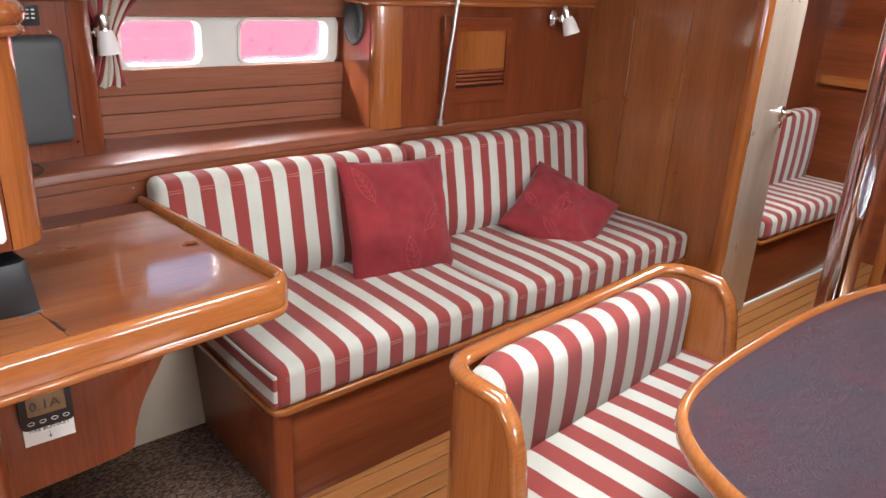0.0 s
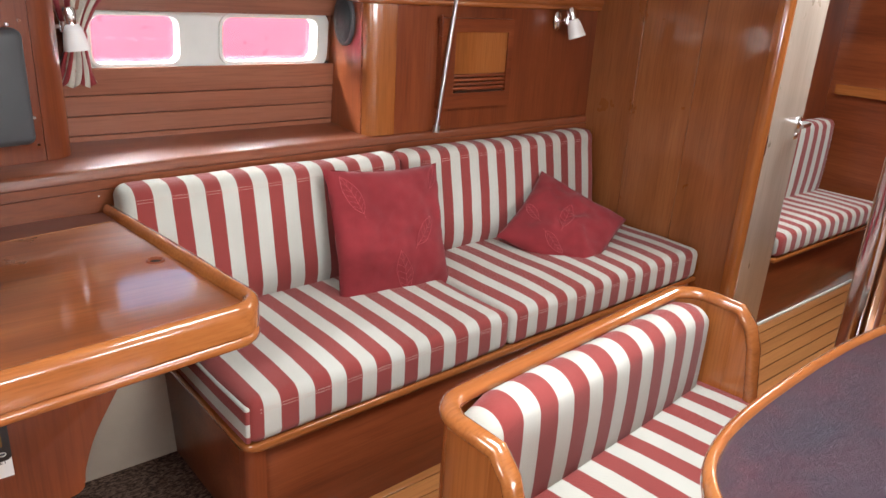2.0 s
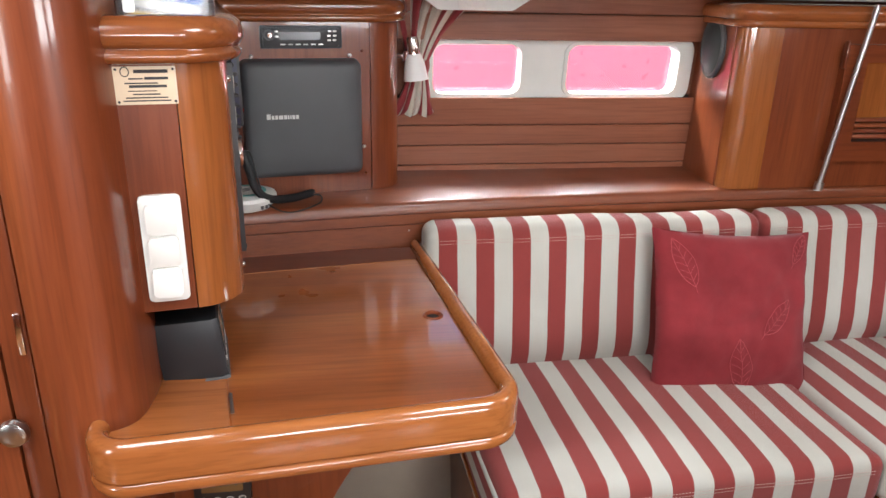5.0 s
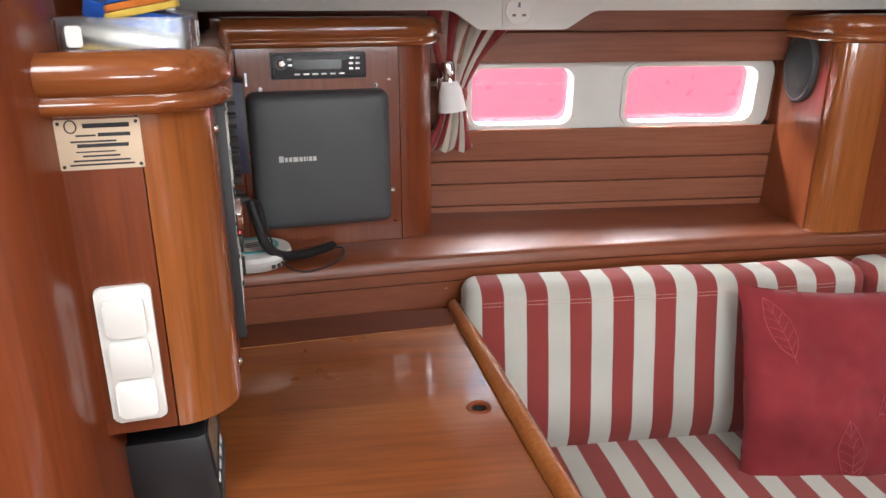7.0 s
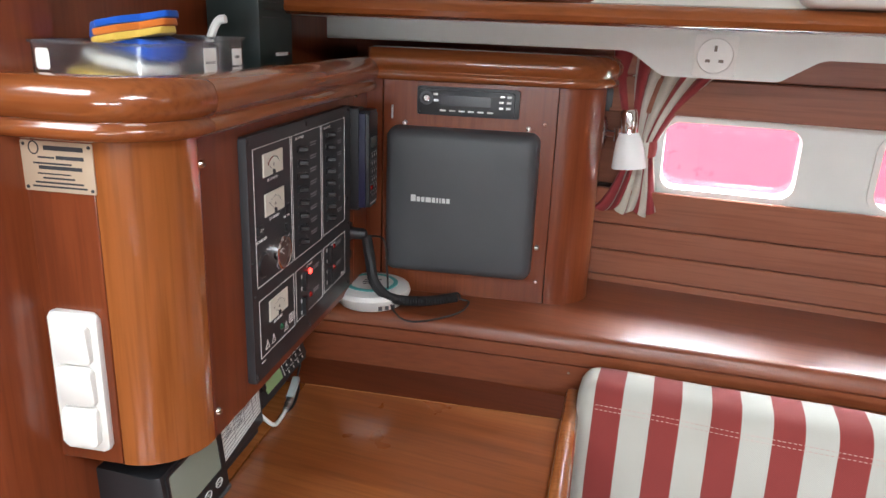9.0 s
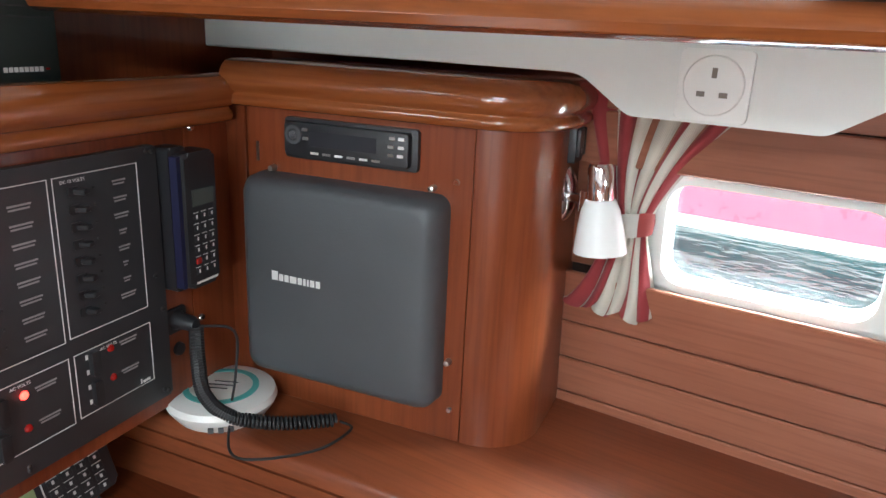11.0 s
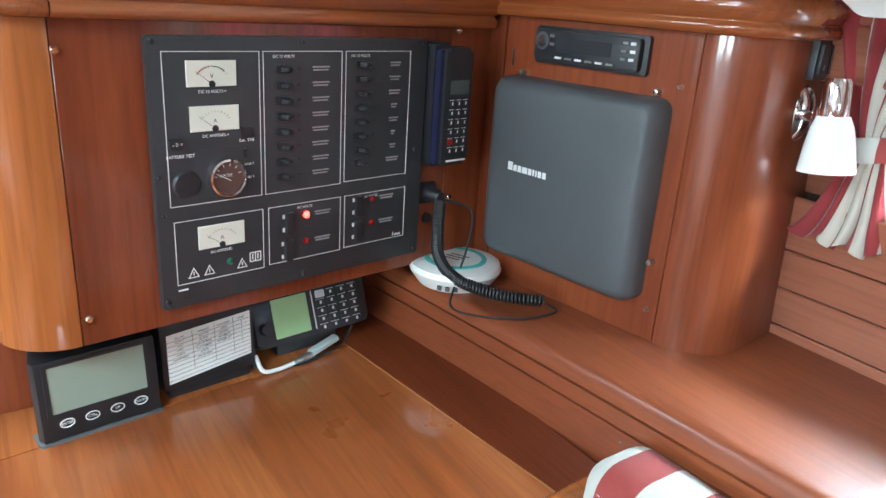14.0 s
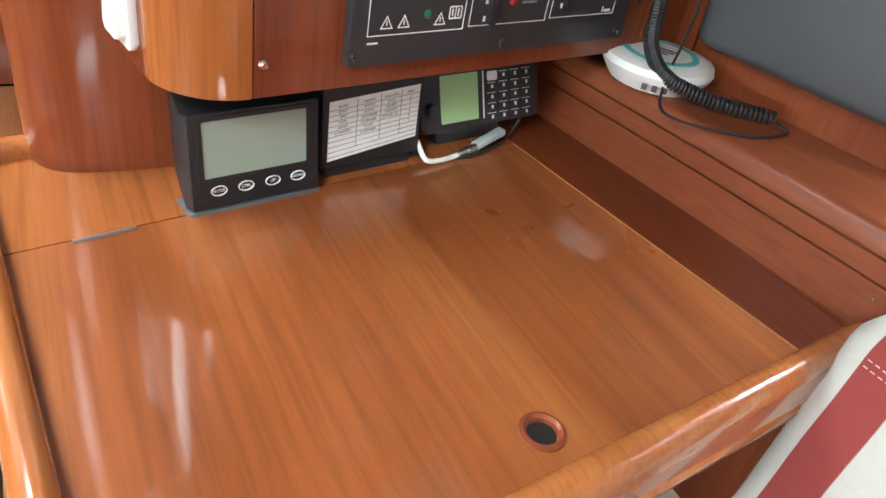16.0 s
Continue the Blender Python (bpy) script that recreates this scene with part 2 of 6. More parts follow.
def coords(n, l, scale=(1, 1, 1), loc=(37.3, 51.7, 23.9), vary=0.0):
    tc = n.new("ShaderNodeTexCoord")
    mp = n.new("ShaderNodeMapping")
    mp.inputs["Scale"].default_value, mp.inputs["Location"].default_value = scale, loc
    l.new(tc.outputs["Object"], mp.inputs["Vector"])
    if not vary:
        return mp.outputs[0]
    info = n.new("ShaderNodeObjectInfo")
    mul = n.new("ShaderNodeVectorMath")
    mul.operation = "MULTIPLY_ADD"
    mul.inputs[1].default_value = (vary, vary * 1.7, vary * 2.3)
    l.new(info.outputs["Random"], mul.inputs[0])
    l.new(mp.outputs[0], mul.inputs[2])
    return mul.outputs[0]


def math_node(n, l, op, a, b=None):
    m = n.new("ShaderNodeMath")
    m.operation = op
    for i, v in enumerate((a, b)):
        if v is None:
            continue
        if isinstance(v, (int, float)):
            m.inputs[i].default_value = v
        else:
            l.new(v, m.inputs[i])
    return m.outputs[0]


def mix_col(n, l, fac, a, b, mode="MIX"):
    m = n.new("ShaderNodeMix")
    m.data_type, m.blend_type = "RGBA", mode
    if isinstance(fac, (int, float)):
        m.inputs["Factor"].default_value = fac
    else:
        l.new(fac, m.inputs["Factor"])
    for key, v in (("A", a), ("B", b)):
        sock = [s for s in m.inputs if s.name == key and s.type == "RGBA"][0]
        if isinstance(v, tuple):
            sock.default_value = (*v, 1)
        else:
            l.new(v, sock)
    return [s for s in m.outputs if s.type == "RGBA"][0]


def bump(n, l, p, height, strength, dist=0.002):
    b = n.new("ShaderNodeBump")
    b.inputs["Strength"].default_value, b.inputs["Distance"].default_value = strength, dist
    l.new(height, b.inputs["Height"])
    l.new(b.outputs[0], p.inputs["Normal"])


def wood(name, dark, mid, light, axis, rough=0.32, coat=0.4, vary=3.0, figure=1.0, swirl=0.35):
    """Varnished mahogany or teak; axis is the way of the grain."""
    m, n, l, p = nodes_of(name)
    long, cross = 1.2, 14.0
    sc = [cross] * 3
    sc["xyz".index(axis)] = long
    v = coords(n, l, sc, vary=vary)
    broad = noise_node(n, l, v, 0.55 * figure, 3, 0.5, swirl)
    fine = noise_node(n, l, v, 7.0, 5, 0.6, 0.3)
    sc2 = [160.0] * 3
    sc2["xyz".index(axis)] = 5.0
    pore = noise_node(n, l, coords(n, l, sc2), 1.0, 2, 0.5)
    f = math_node(n, l, "ADD", math_node(n, l, "MULTIPLY", broad, 0.74), math_node(n, l, "MULTIPLY", fine, 0.26))
    col = ramp(n, l, f, [(0.24, dark), (0.50, mid), (0.76, light)])
    dim = ramp(n, l, pore, [(0.35, (0.62, 0.58, 0.55)), (0.52, (1, 1, 1))])
    col = mix_col(n, l, 0.38, col, dim, "MULTIPLY")
    info = n.new("ShaderNodeObjectInfo")
    hsv = n.new("ShaderNodeHueSaturation")
    l.new(col, hsv.inputs["Color"])
    l.new(math_node(n, l, "ADD", math_node(n, l, "MULTIPLY", info.outputs["Random"], 0.12), 0.94), hsv.inputs["Value"])
    l.new(hsv.outputs[0], p.inputs["Base Color"])
    smear = noise_node(n, l, coords(n, l, (3, 3, 3)), 2.0, 4)
    l.new(math_node(n, l, "ADD", math_node(n, l, "MULTIPLY", smear, 0.16), rough - 0.08), p.inputs["Roughness"])
    p.inputs["Coat Weight"].default_value, p.inputs["Coat Roughness"].default_value = coat, 0.07
    p.inputs["Specular IOR Level"].default_value = 0.32
    bump(n, l, p, pore, 0.10, 0.0006)
    return m


def plain(name, col, rough=0.5, metal=0.0, grain=0.0, scale=60.0, spread=0.12, coat=0.0, trans=0.0):
    """Painted, moulded or metal surface, with faint mottling and fine relief."""
    m, n, l, p = nodes_of(name)
    v = coords(n, l)
    f = noise_node(n, l, v, 6.0, 5)
    lo = tuple(c * (1 - spread) for c in col)
    hi = tuple(min(1, c * (1 + spread)) for c in col)
    l.new(ramp(n, l, f, [(0.3, lo), (0.7, hi)]), p.inputs["Base Color"])
    p.inputs["Metallic"].default_value = metal
    r = noise_node(n, l, v, 11.0, 4)
    l.new(math_node(n, l, "ADD", math_node(n, l, "MULTIPLY", r, 0.18), max(0.02, rough - 0.09)), p.inputs["Roughness"])
    p.inputs["Coat Weight"].default_value = coat
    p.inputs["Transmission Weight"].default_value = trans
    if grain:
        bump(n, l, p, noise_node(n, l, v, scale, 3), grain, 0.001)
    return m


def striped(name, axis, period, phase, red=(0.285, 0.052, 0.047), white=(0.55, 0.54, 0.485), share=0.52, uv=False):
    """Woven cotton in broad red and off-white stripes."""
    m, n, l, p = nodes_of(name)
    tc = n.new("ShaderNodeTexCoord")
    sep = n.new("ShaderNodeSeparateXYZ")
    l.new(tc.outputs["UV" if uv else "Object"], sep.inputs[0])
    wob = noise_node(n, l, coords(n, l), 9.0, 2)
    s = math_node(n, l, "ADD", sep.outputs["xyz".index(axis)], math_node(n, l, "MULTIPLY", wob, 0.004))
    s = math_node(n, l, "FRACT", math_node(n, l, "DIVIDE", math_node(n, l, "ADD", s, 100 * period - phase), period))
    edge = ramp(n, l, math_node(n, l, "ABSOLUTE", math_node(n, l, "SUBTRACT", s, share / 2)), [(share / 2 - 0.008, (1, 1, 1)), (share / 2 + 0.008, (0, 0, 0))])
    base = mix_col(n, l, edge, white, red)
    dirt = ramp(n, l, noise_node(n, l, coords(n, l), 4.0, 5), [(0.3, (0.86, 0.85, 0.83)), (0.65, (1, 1, 1))])
    weave = n.new("ShaderNodeTexWave")
    weave.inputs["Scale"].default_value, weave.inputs["Distortion"].default_value = 190.0, 1.2
    weave.bands_direction = "DIAGONAL"
    l.new(coords(n, l), weave.inputs["Vector"])
    thread = ramp(n, l, weave.outputs["Fac"], [(0.1, (0.86, 0.86, 0.86)), (0.8, (1, 1, 1))])
    l.new(mix_col(n, l, 1.0, mix_col(n, l, 1.0, base, dirt, "MULTIPLY"), thread, "MULTIPLY"), p.inputs["Base Color"])
    p.inputs["Roughness"].default_value, p.inputs["Specular IOR Level"].default_value = 0.9, 0.15
    p.inputs["Sheen Weight"].default_value = 0.15
    bump(n, l, p, weave.outputs["Fac"], 0.35, 0.0012)
    return m


def cloth(name, col, scale=170.0):
    m, n, l, p = nodes_of(name)
    v = coords(n, l)
    f = noise_node(n, l, v, 8.0, 6)
    l.new(ramp(n, l, f, [(0.3, tuple(c * 0.78 for c in col)), (0.7, tuple(min(1, c * 1.15) for c in col))]), p.inputs["Base Color"])
    p.inputs["Roughness"].default_value, p.inputs["Sheen Weight"].default_value, p.inputs["Specular IOR Level"].default_value = 0.92, 0.12, 0.1
    bump(n, l, p, noise_node(n, l, v, scale, 3), 0.5, 0.001)
    return m


DARK, MID, LIGHT = (0.098, 0.020, 0.007), (0.182, 0.041, 0.0135), (0.275, 0.074, 0.025)
wood_z = wood("mahogany_upright", DARK, MID, LIGHT, "z")
wood_x = wood("mahogany_along", DARK, MID, LIGHT, "x")
wood_y = wood("mahogany_across", DARK, MID, LIGHT, "y")
wood_desk = wood("mahogany_desk", (0.145, 0.036, 0.010), (0.270, 0.076, 0.021), (0.41, 0.145, 0.042), "x", 0.30, 1.0, 0.0, 0.8, 1.5)
wood_bulk = wood("mahogany_bulkhead", (0.15, 0.042, 0.013), (0.24, 0.076, 0.024), (0.33, 0.120, 0.042), "z", 0.30, 0.6)
wood_shelf = wood("mahogany_shelf", (0.125, 0.028, 0.010), (0.21, 0.053, 0.018), (0.30, 0.088, 0.031), "x", 0.44, 0.5)
wood_shelf.node_tree.nodes["Principled BSDF"].inputs["Coat Roughness"].default_value = 0.26
wood_dull = wood("mahogany_panelling", (0.19, 0.062, 0.034), (0.27, 0.095, 0.053), (0.35, 0.135, 0.080), "x", 0.38, 0.3)
edge_x = wood("honey_trim_along", (0.22, 0.063, 0.016), (0.32, 0.102, 0.027), (0.43, 0.158, 0.045), "x", 0.2, 0.9)
edge_y = wood("honey_trim_across", (0.22, 0.063, 0.016), (0.32, 0.102, 0.027), (0.43, 0.158, 0.045), "y", 0.2, 0.9)
edge_z = wood("honey_trim_upright", (0.195, 0.055, 0.014), (0.29, 0.089, 0.022), (0.39, 0.135, 0.036), "z", 0.22, 0.9)
crown_x = wood("crown_along", (0.17, 0.044, 0.012), (0.26, 0.074, 0.020), (0.35, 0.115, 0.034), "x", 0.22, 0.8)
crown_y = wood("crown_across", (0.17, 0.044, 0.012), (0.26, 0.074, 0.020), (0.35, 0.115, 0.034), "y", 0.22, 0.8)
teak = wood("sole_strip", (0.22, 0.075, 0.022), (0.33, 0.13, 0.04), (0.42, 0.19, 0.065), "x", 0.34, 0.4)
seam = plain("sole_caulking", (0.018, 0.014, 0.012), 0.6)
groove = plain("dark_groove", (0.03, 0.012, 0.007), 0.7)
inlay = plain("pale_inlay", (0.36, 0.15, 0.045), 0.4)
gel = plain("white_moulding", (0.72, 0.72, 0.68), 0.38, 0, 0.08, 25.0, 0.05)
liner = plain("cream_headliner", (0.66, 0.63, 0.57), 0.7, 0, 0.25, 120.0, 0.05)
# Black that stands in for shade inside gaps, finger hole and slatted vent.
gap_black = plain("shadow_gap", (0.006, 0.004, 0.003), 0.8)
charcoal = plain("charcoal_plastic", (0.066, 0.069, 0.074), 0.48, 0, 0.25, 320.0, 0.08)
black = plain("black_plastic", (0.016, 0.016, 0.018), 0.42, 0, 0.2, 260.0, 0.15)
panel_black = plain("panel_black", (0.030, 0.031, 0.034), 0.45, 0, 0.12, 200.0, 0.12)
navy = plain("navy_plastic", (0.012, 0.013, 0.045), 0.4)
white_pl = plain("white_plastic", (0.78, 0.77, 0.73), 0.32, 0, 0.05, 80.0, 0.03)
print_white = plain("white_print", (0.72, 0.72, 0.70), 0.6)
paper = plain("paper", (0.78, 0.78, 0.74), 0.85, 0, 0.1, 90.0, 0.04)
ink = plain("ink", (0.03, 0.03, 0.035), 0.8)
dial = plain("meter_face", (0.70, 0.68, 0.58), 0.5, 0, 0, 60, 0.04)
chrome = plain("chrome", (0.82, 0.82, 0.83), 0.10, 1.0, 0, 60, 0.03)
steel = plain("brushed_steel", (0.45, 0.44, 0.42), 0.30, 1.0, 0.05, 90.0, 0.06)
brass_plate = plain("warm_metal_plate", (0.58, 0.45, 0.32), 0.42, 0.45, 0.05, 60.0, 0.10)
opal = plain("opal_glass", (0.82, 0.82, 0.80), 0.22, 0, 0, 60, 0.02)
turquoise = plain("turquoise_print", (0.10, 0.42, 0.40), 0.5)
red_lens = plain("red_lens", (0.30, 0.012, 0.010), 0.2)
green_lens = plain("green_lens", (0.02, 0.10, 0.05), 0.25)
rubber = plain("black_rubber", (0.014, 0.014, 0.015), 0.55)
lcd_grey = plain("lcd_grey", (0.26, 0.31, 0.25), 0.18, 0, 0, 60, 0.05, 0.8)
lcd_green = plain("lcd_green", (0.33, 0.52, 0.25), 0.18, 0, 0, 60, 0.05, 0.8)
lcd_amber = plain("lcd_amber", (0.16, 0.09, 0.035), 0.25)
pillow_red = cloth("pillow_cotton", (0.225, 0.028, 0.033))
leaf_thread = cloth("leaf_thread", (0.37, 0.065, 0.075), 300.0)
piping_red = cloth("red_piping", (0.26, 0.03, 0.035), 260.0)
stitching = cloth("stitching", (0.55, 0.38, 0.33), 300.0)
fabric = striped("striped_cotton", "x", 0.0974, 0.0)
fabric_seats = [striped("striped_seat_cotton", "x", 0.0960, 0.574 - 1.5), striped("striped_seat_cotton", "x", 0.0974, 1.413 - 1.5)]
fabric_backs = [striped("striped_back_cotton", "x", 0.0980, 0.452 - 1.5, share=0.5), striped("striped_back_cotton", "x", 0.0950, 1.446 - 1.5, share=0.5)]
fabric_side = striped("striped_cotton_side", "z", 0.072, 0.345, share=0.5)
fabric_curtain = striped("striped_curtain", "x", 0.125, 0.05, (0.30, 0.045, 0.05), (0.60, 0.56, 0.48), 0.5, True)


def glow(name, col, strength):
    m, n, l, p = nodes_of(name)
    p.inputs["Base Color"].default_value = (*col, 1)
    p.inputs["Emission Color"].default_value = (*col, 1)
    p.inputs["Emission Strength"].default_value = strength
    return m


led_red = glow("lit_red_lamp", (1.0, 0.03, 0.02), 2.5)


def glass_mat(name, col=(1, 1, 1), rough=0.0):
    m, n, l, p = nodes_of(name)
    p.inputs["Base Color"].default_value = (*col, 1)
    p.inputs["Roughness"].default_value, p.inputs["Transmission Weight"].default_value, p.inputs["IOR"].default_value = rough, 1.0, 1.45
    return m


pane_glass = glass_mat("window_glass", (0.97, 0.98, 0.98))
tub_plastic = glass_mat("clear_tub", (0.86, 0.88, 0.90), 0.22)
smoked = plain("smoked_acrylic", (0.03, 0.03, 0.035), 0.15)


def leatherette():
    m, n, l, p = nodes_of("maroon_leatherette")
    v = coords(n, l)
    f = noise_node(n, l, v, 5.0, 6, 0.65, 0.6)
    l.new(ramp(n, l, f, [(0.32, (0.026, 0.020, 0.034)), (0.52, (0.042, 0.018, 0.030)), (0.72, (0.080, 0.020, 0.030))]), p.inputs["Base Color"])
    vo = n.new("ShaderNodeTexVoronoi")
    vo.feature, vo.inputs["Scale"].default_value = "DISTANCE_TO_EDGE", 110.0
    l.new(v, vo.inputs["Vector"])
    crease = noise_node(n, l, coords(n, l, (5, 9, 5)), 3.0, 6, 0.75, 3.5)
    h = math_node(n, l, "ADD", math_node(n, l, "MULTIPLY", vo.outputs["Distance"], 0.35), crease)
    p.inputs["Roughness"].default_value = 0.38
    bump(n, l, p, h, 0.9, 0.006)
    return m


maroon = leatherette()


def carpet_mat():
    m, n, l, p = nodes_of("carpet_loop")
    v = coords(n, l, (1, 2.2, 1))
    f = noise_node(n, l, v, 85.0, 3, 0.7)
    l.new(ramp(n, l, f, [(0.40, (0.030, 0.014, 0.009)), (0.5, (0.105, 0.057, 0.038)), (0.60, (0.25, 0.165, 0.12))]), p.inputs["Base Color"])
    p.inputs["Roughness"].default_value = 0.95
    bump(n, l, p, f, 1.0, 0.006)
    return m


carpet_loop = carpet_mat()


def water_mat():
    m, n, l, p = nodes_of("harbour_water")
    p.inputs["Base Color"].default_value = (0.013, 0.036, 0.038, 1)
    p.inputs["Specular IOR Level"].default_value = 0.03
    p.inputs["Roughness"].default_value, p.inputs["IOR"].default_value = 0.12, 1.33
    v = coords(n, l, (1.0, 1.6, 1))
    h = math_node(n, l, "ADD", noise_node(n, l, v, 1.7, 3, 0.5, 0.8), math_node(n, l, "MULTIPLY", noise_node(n, l, v, 6.0, 2), 0.25))
    bump(n, l, p, h, 0.9, 0.10)
    return m


water_skin = water_mat()
hull_red = plain("red_hull_paint", (0.62, 0.085, 0.125), 0.30, 0, 0, 60, 0.05, 0.4)
hull_white = plain("white_boot_stripe", (0.75, 0.76, 0.76), 0.35)

# ---- structure ----
def circle(cx, cy, r, n=24):
    return [(cx + r * math.cos(2 * math.pi * i / n), cy + r * math.sin(2 * math.pi * i / n)) for i in range(n)]


def ceiling_and_walls():
    outer = [(-2.2, -1.3), (4.6, -1.3), (4.6, 3.43), (-2.2, 3.43)]
    holes = [[(x - w / 2, y - d / 2), (x + w / 2, y - d / 2), (x + w / 2, y + d / 2), (x - w / 2, y + d / 2)][::-1] for x, y, w, d, _ in HATCHES]
    struct("ceiling", ring_plate(outer, holes, CEIL, CEIL + 0.05), liner, "cream vinyl headliner with hatch openings", "ceiling")
    for x, y, w, d, _ in HATCHES:
        # Added lid, out of view: blocks direct sun above the lamp.
        lid = struct("hatch", box(x - w / 2 - 0.03, x + w / 2 + 0.03, y - d / 2 - 0.03, y + d / 2 + 0.03, CEIL + 0.07, CEIL + 0.085, 0.004), smoked, "unseen smoked acrylic hatch lid added to keep the sun out", "hatch")
    # cabin side over the pelmet
    bm = bmesh.new()
    rows = []
    for i in range(30):
        x = -0.42 + i * 3.0 / 29
        rows.append([bm.verts.new((x, beam(x) + o, z)) for o, z in ((-0.08, 1.505), (-0.05, 1.535), (-0.065, 1.61), (-0.11, 1.74), (-0.19, 1.88), (-0.28, 1.95), (-0.28, 1.99), (0.40, 1.99), (0.40, 1.505))])
    for a, b in zip(rows, rows[1:]):
        for j in range(9):
            bm.faces.new((a[j], a[(j + 1) % 9], b[(j + 1) % 9], b[j]))
    bm.faces.new(rows[0])
    bm.faces.new(rows[-1][::-1])
    struct("wall_cabin_side", bm, liner, "cream moulded cabin side above the pelmet", "wall")
    # closing walls
    struct("wall_port", ring_plate([(-2.2, 0), (4.6, 0), (4.6, 1.95), (-2.2, 1.95)], [rrect(x - w / 2, x + w / 2, PORT_Z[0], PORT_Z[1], 0.05)[::-1] for x, w in PORTS], -1.35, -1.3, UPRIGHT_Y), wood_z, "dark varnished wooden wall", "wall")
    struct("wall_companionway", ring_plate([(-1.3, 0), (3.43, 0), (3.43, 1.95), (-1.3, 1.95)], [[(-0.06, 0.98), (-0.06, 1.82), (0.56, 1.82), (0.56, 0.98)]], -2.25, -2.2, UPRIGHT_X), wood_z, "dark varnished wooden wall", "wall")
    struct("wall_forepeak", box(4.6, 4.65, -1.3, 3.43, 0, 1.95), wood_z, "dark varnished wooden wall", "wall")
    struct("wall_cabin_back", box(2.54, 4.6, 2.735, 2.785, 0, 1.95), wood_z, "dark varnished wooden wall of the forward cabin", "wall")
    struct("hull_shell", box(-2.2, 4.6, 3.43, 3.49, 0, 0.9), gel, "white moulded hull shell", "hull")
    struct("hull_shell", box(-2.2, 0.3, 3.43, 3.49, 0.9, 1.99), gel, "white moulded hull shell", "hull")
    struct("hull_shell", box(1.38, 4.6, 3.43, 3.49, 0.9, 1.99), gel, "white moulded hull shell", "hull")
    struct("hull_shell", box(0.3, 1.38, 3.43, 3.49, 1.40, 1.99), gel, "white moulded hull shell", "hull")
    struct("hull_shell", box(0.3, 1.38, 3.43, 3.49, 0.9, 1.06), gel, "white moulded hull shell", "hull")


ceiling_and_walls()

# sole
floor = struct("floor", box(-2.2, 4.6, -1.3, 3.43, -0.05, -0.008), seam, "dark bedding under a teak strip sole", "floor")
BASE[floor] = (Vector((0, 0, 0)), IDENT)


def lean(bm):
    """The hull's side falls in a little towards the deck."""
    for v in bm.verts:
        v.co.y += 0.072 - 0.10 * (v.co.z - 0.92) - 0.02 * (v.co.x - 0.9) ** 2
    return bm


def hull_side():
    """Panelled hull side with its white window moulding."""
    win = rrect(0.464, 1.274, 1.141, 1.307, 0.05, 8)
    wall = struct("wall_hull", lean(ring_plate([(-0.42, 0.80), (2.5, 0.80), (2.5, 1.50), (-0.42, 1.50)], [win[::-1]], 3.305, 3.33, UPRIGHT_Y)), groove, "mahogany panelled hull side in horizontal boards", "wall")
    edges = [0.90, 0.929, 0.992, 1.055, 1.140, 1.1425, 1.308, 1.385, 1.47]
    spans = [(k, k + 1, [(-0.42, 2.5)]) for k in (0, 1, 2, 3, 6, 7)] + [(5, 6, [(-0.42, 0.440), (1.298, 2.5)])]
    for a, b, runs in spans:
        for x0, x1 in runs:
            part("plank", lean(slab_y([(x0, edges[a] + 0.0012), (x1, edges[a] + 0.0012), (x1, edges[b] - 0.0012), (x0, edges[b] - 0.0012)], 3.293, 3.305, 0.0025, 1)), wood_dull, wall)
    root = thing("window_1", (0.868, 3.35, 1.125), "white moulded window panel with two rounded fixed panes", "window", kind="structure")
    panes = [rrect(0.475, 0.744, 1.148, 1.294, 0.032, 8), rrect(0.890, 1.248, 1.148, 1.294, 0.032, 8)]
    body = lean(ring_plate(rrect(0.440, 1.297, 1.119, 1.323, 0.05, 8), [p[::-1] for p in panes], 3.283, 3.335, UPRIGHT_Y))
    part("window_frame", body, gel, root)
    for x0, x1 in ((0.475, 0.744), (0.890, 1.248)):
        lip = ring_plate(rrect(x0 - 0.012, x1 + 0.012, 1.136, 1.306, 0.042, 8), [rrect(x0, x1, 1.148, 1.294, 0.032, 8)[::-1]], 3.275, 3.2835, UPRIGHT_Y)
        part("window_rim", lean(lip), gel, root, "raised white inner rim")
        pane = part("pane", lean(slab_y(rrect(x0 - 0.004, x1 + 0.004, 1.144, 1.298, 0.034, 8), 3.318, 3.323)), pane_glass, root, "clear acrylic pane")
        pane.visible_shadow = False


hull_side()


def xs(a, b, n=40):
    return [a + (b - a) * i / n for i in range(n + 1)]


# shelf over the settee, one long board with a moulded front
prof = [(-0.47, 0.912), (-0.020, 0.912), (-0.010, 0.9105), (-0.004, 0.907), (0.0, 0.900), (0.001, 0.882), (-0.006, 0.882), (-0.006, 0.8775), (0.001, 0.8775), (0.001, 0.853), (-0.006, 0.853), (-0.006, 0.8485), (0.0, 0.8485),
        (0.0, 0.60), (-0.03, 0.60), (-0.03, 0.885), (-0.47, 0.885)]
shelf = struct("shelf", sweep([(x, beam(x), 0) for x in xs(-0.42, 2.5)], prof), wood_shelf, "varnished mahogany shelf with a moulded front along the hull", "shelf")

part("screw", lathe([(0, 0.002), (0.002, 0.002), (0.0032, 0.0)], 12, face_y(0.368, beam(0.368) + 0.001, 0.833)), steel, shelf)

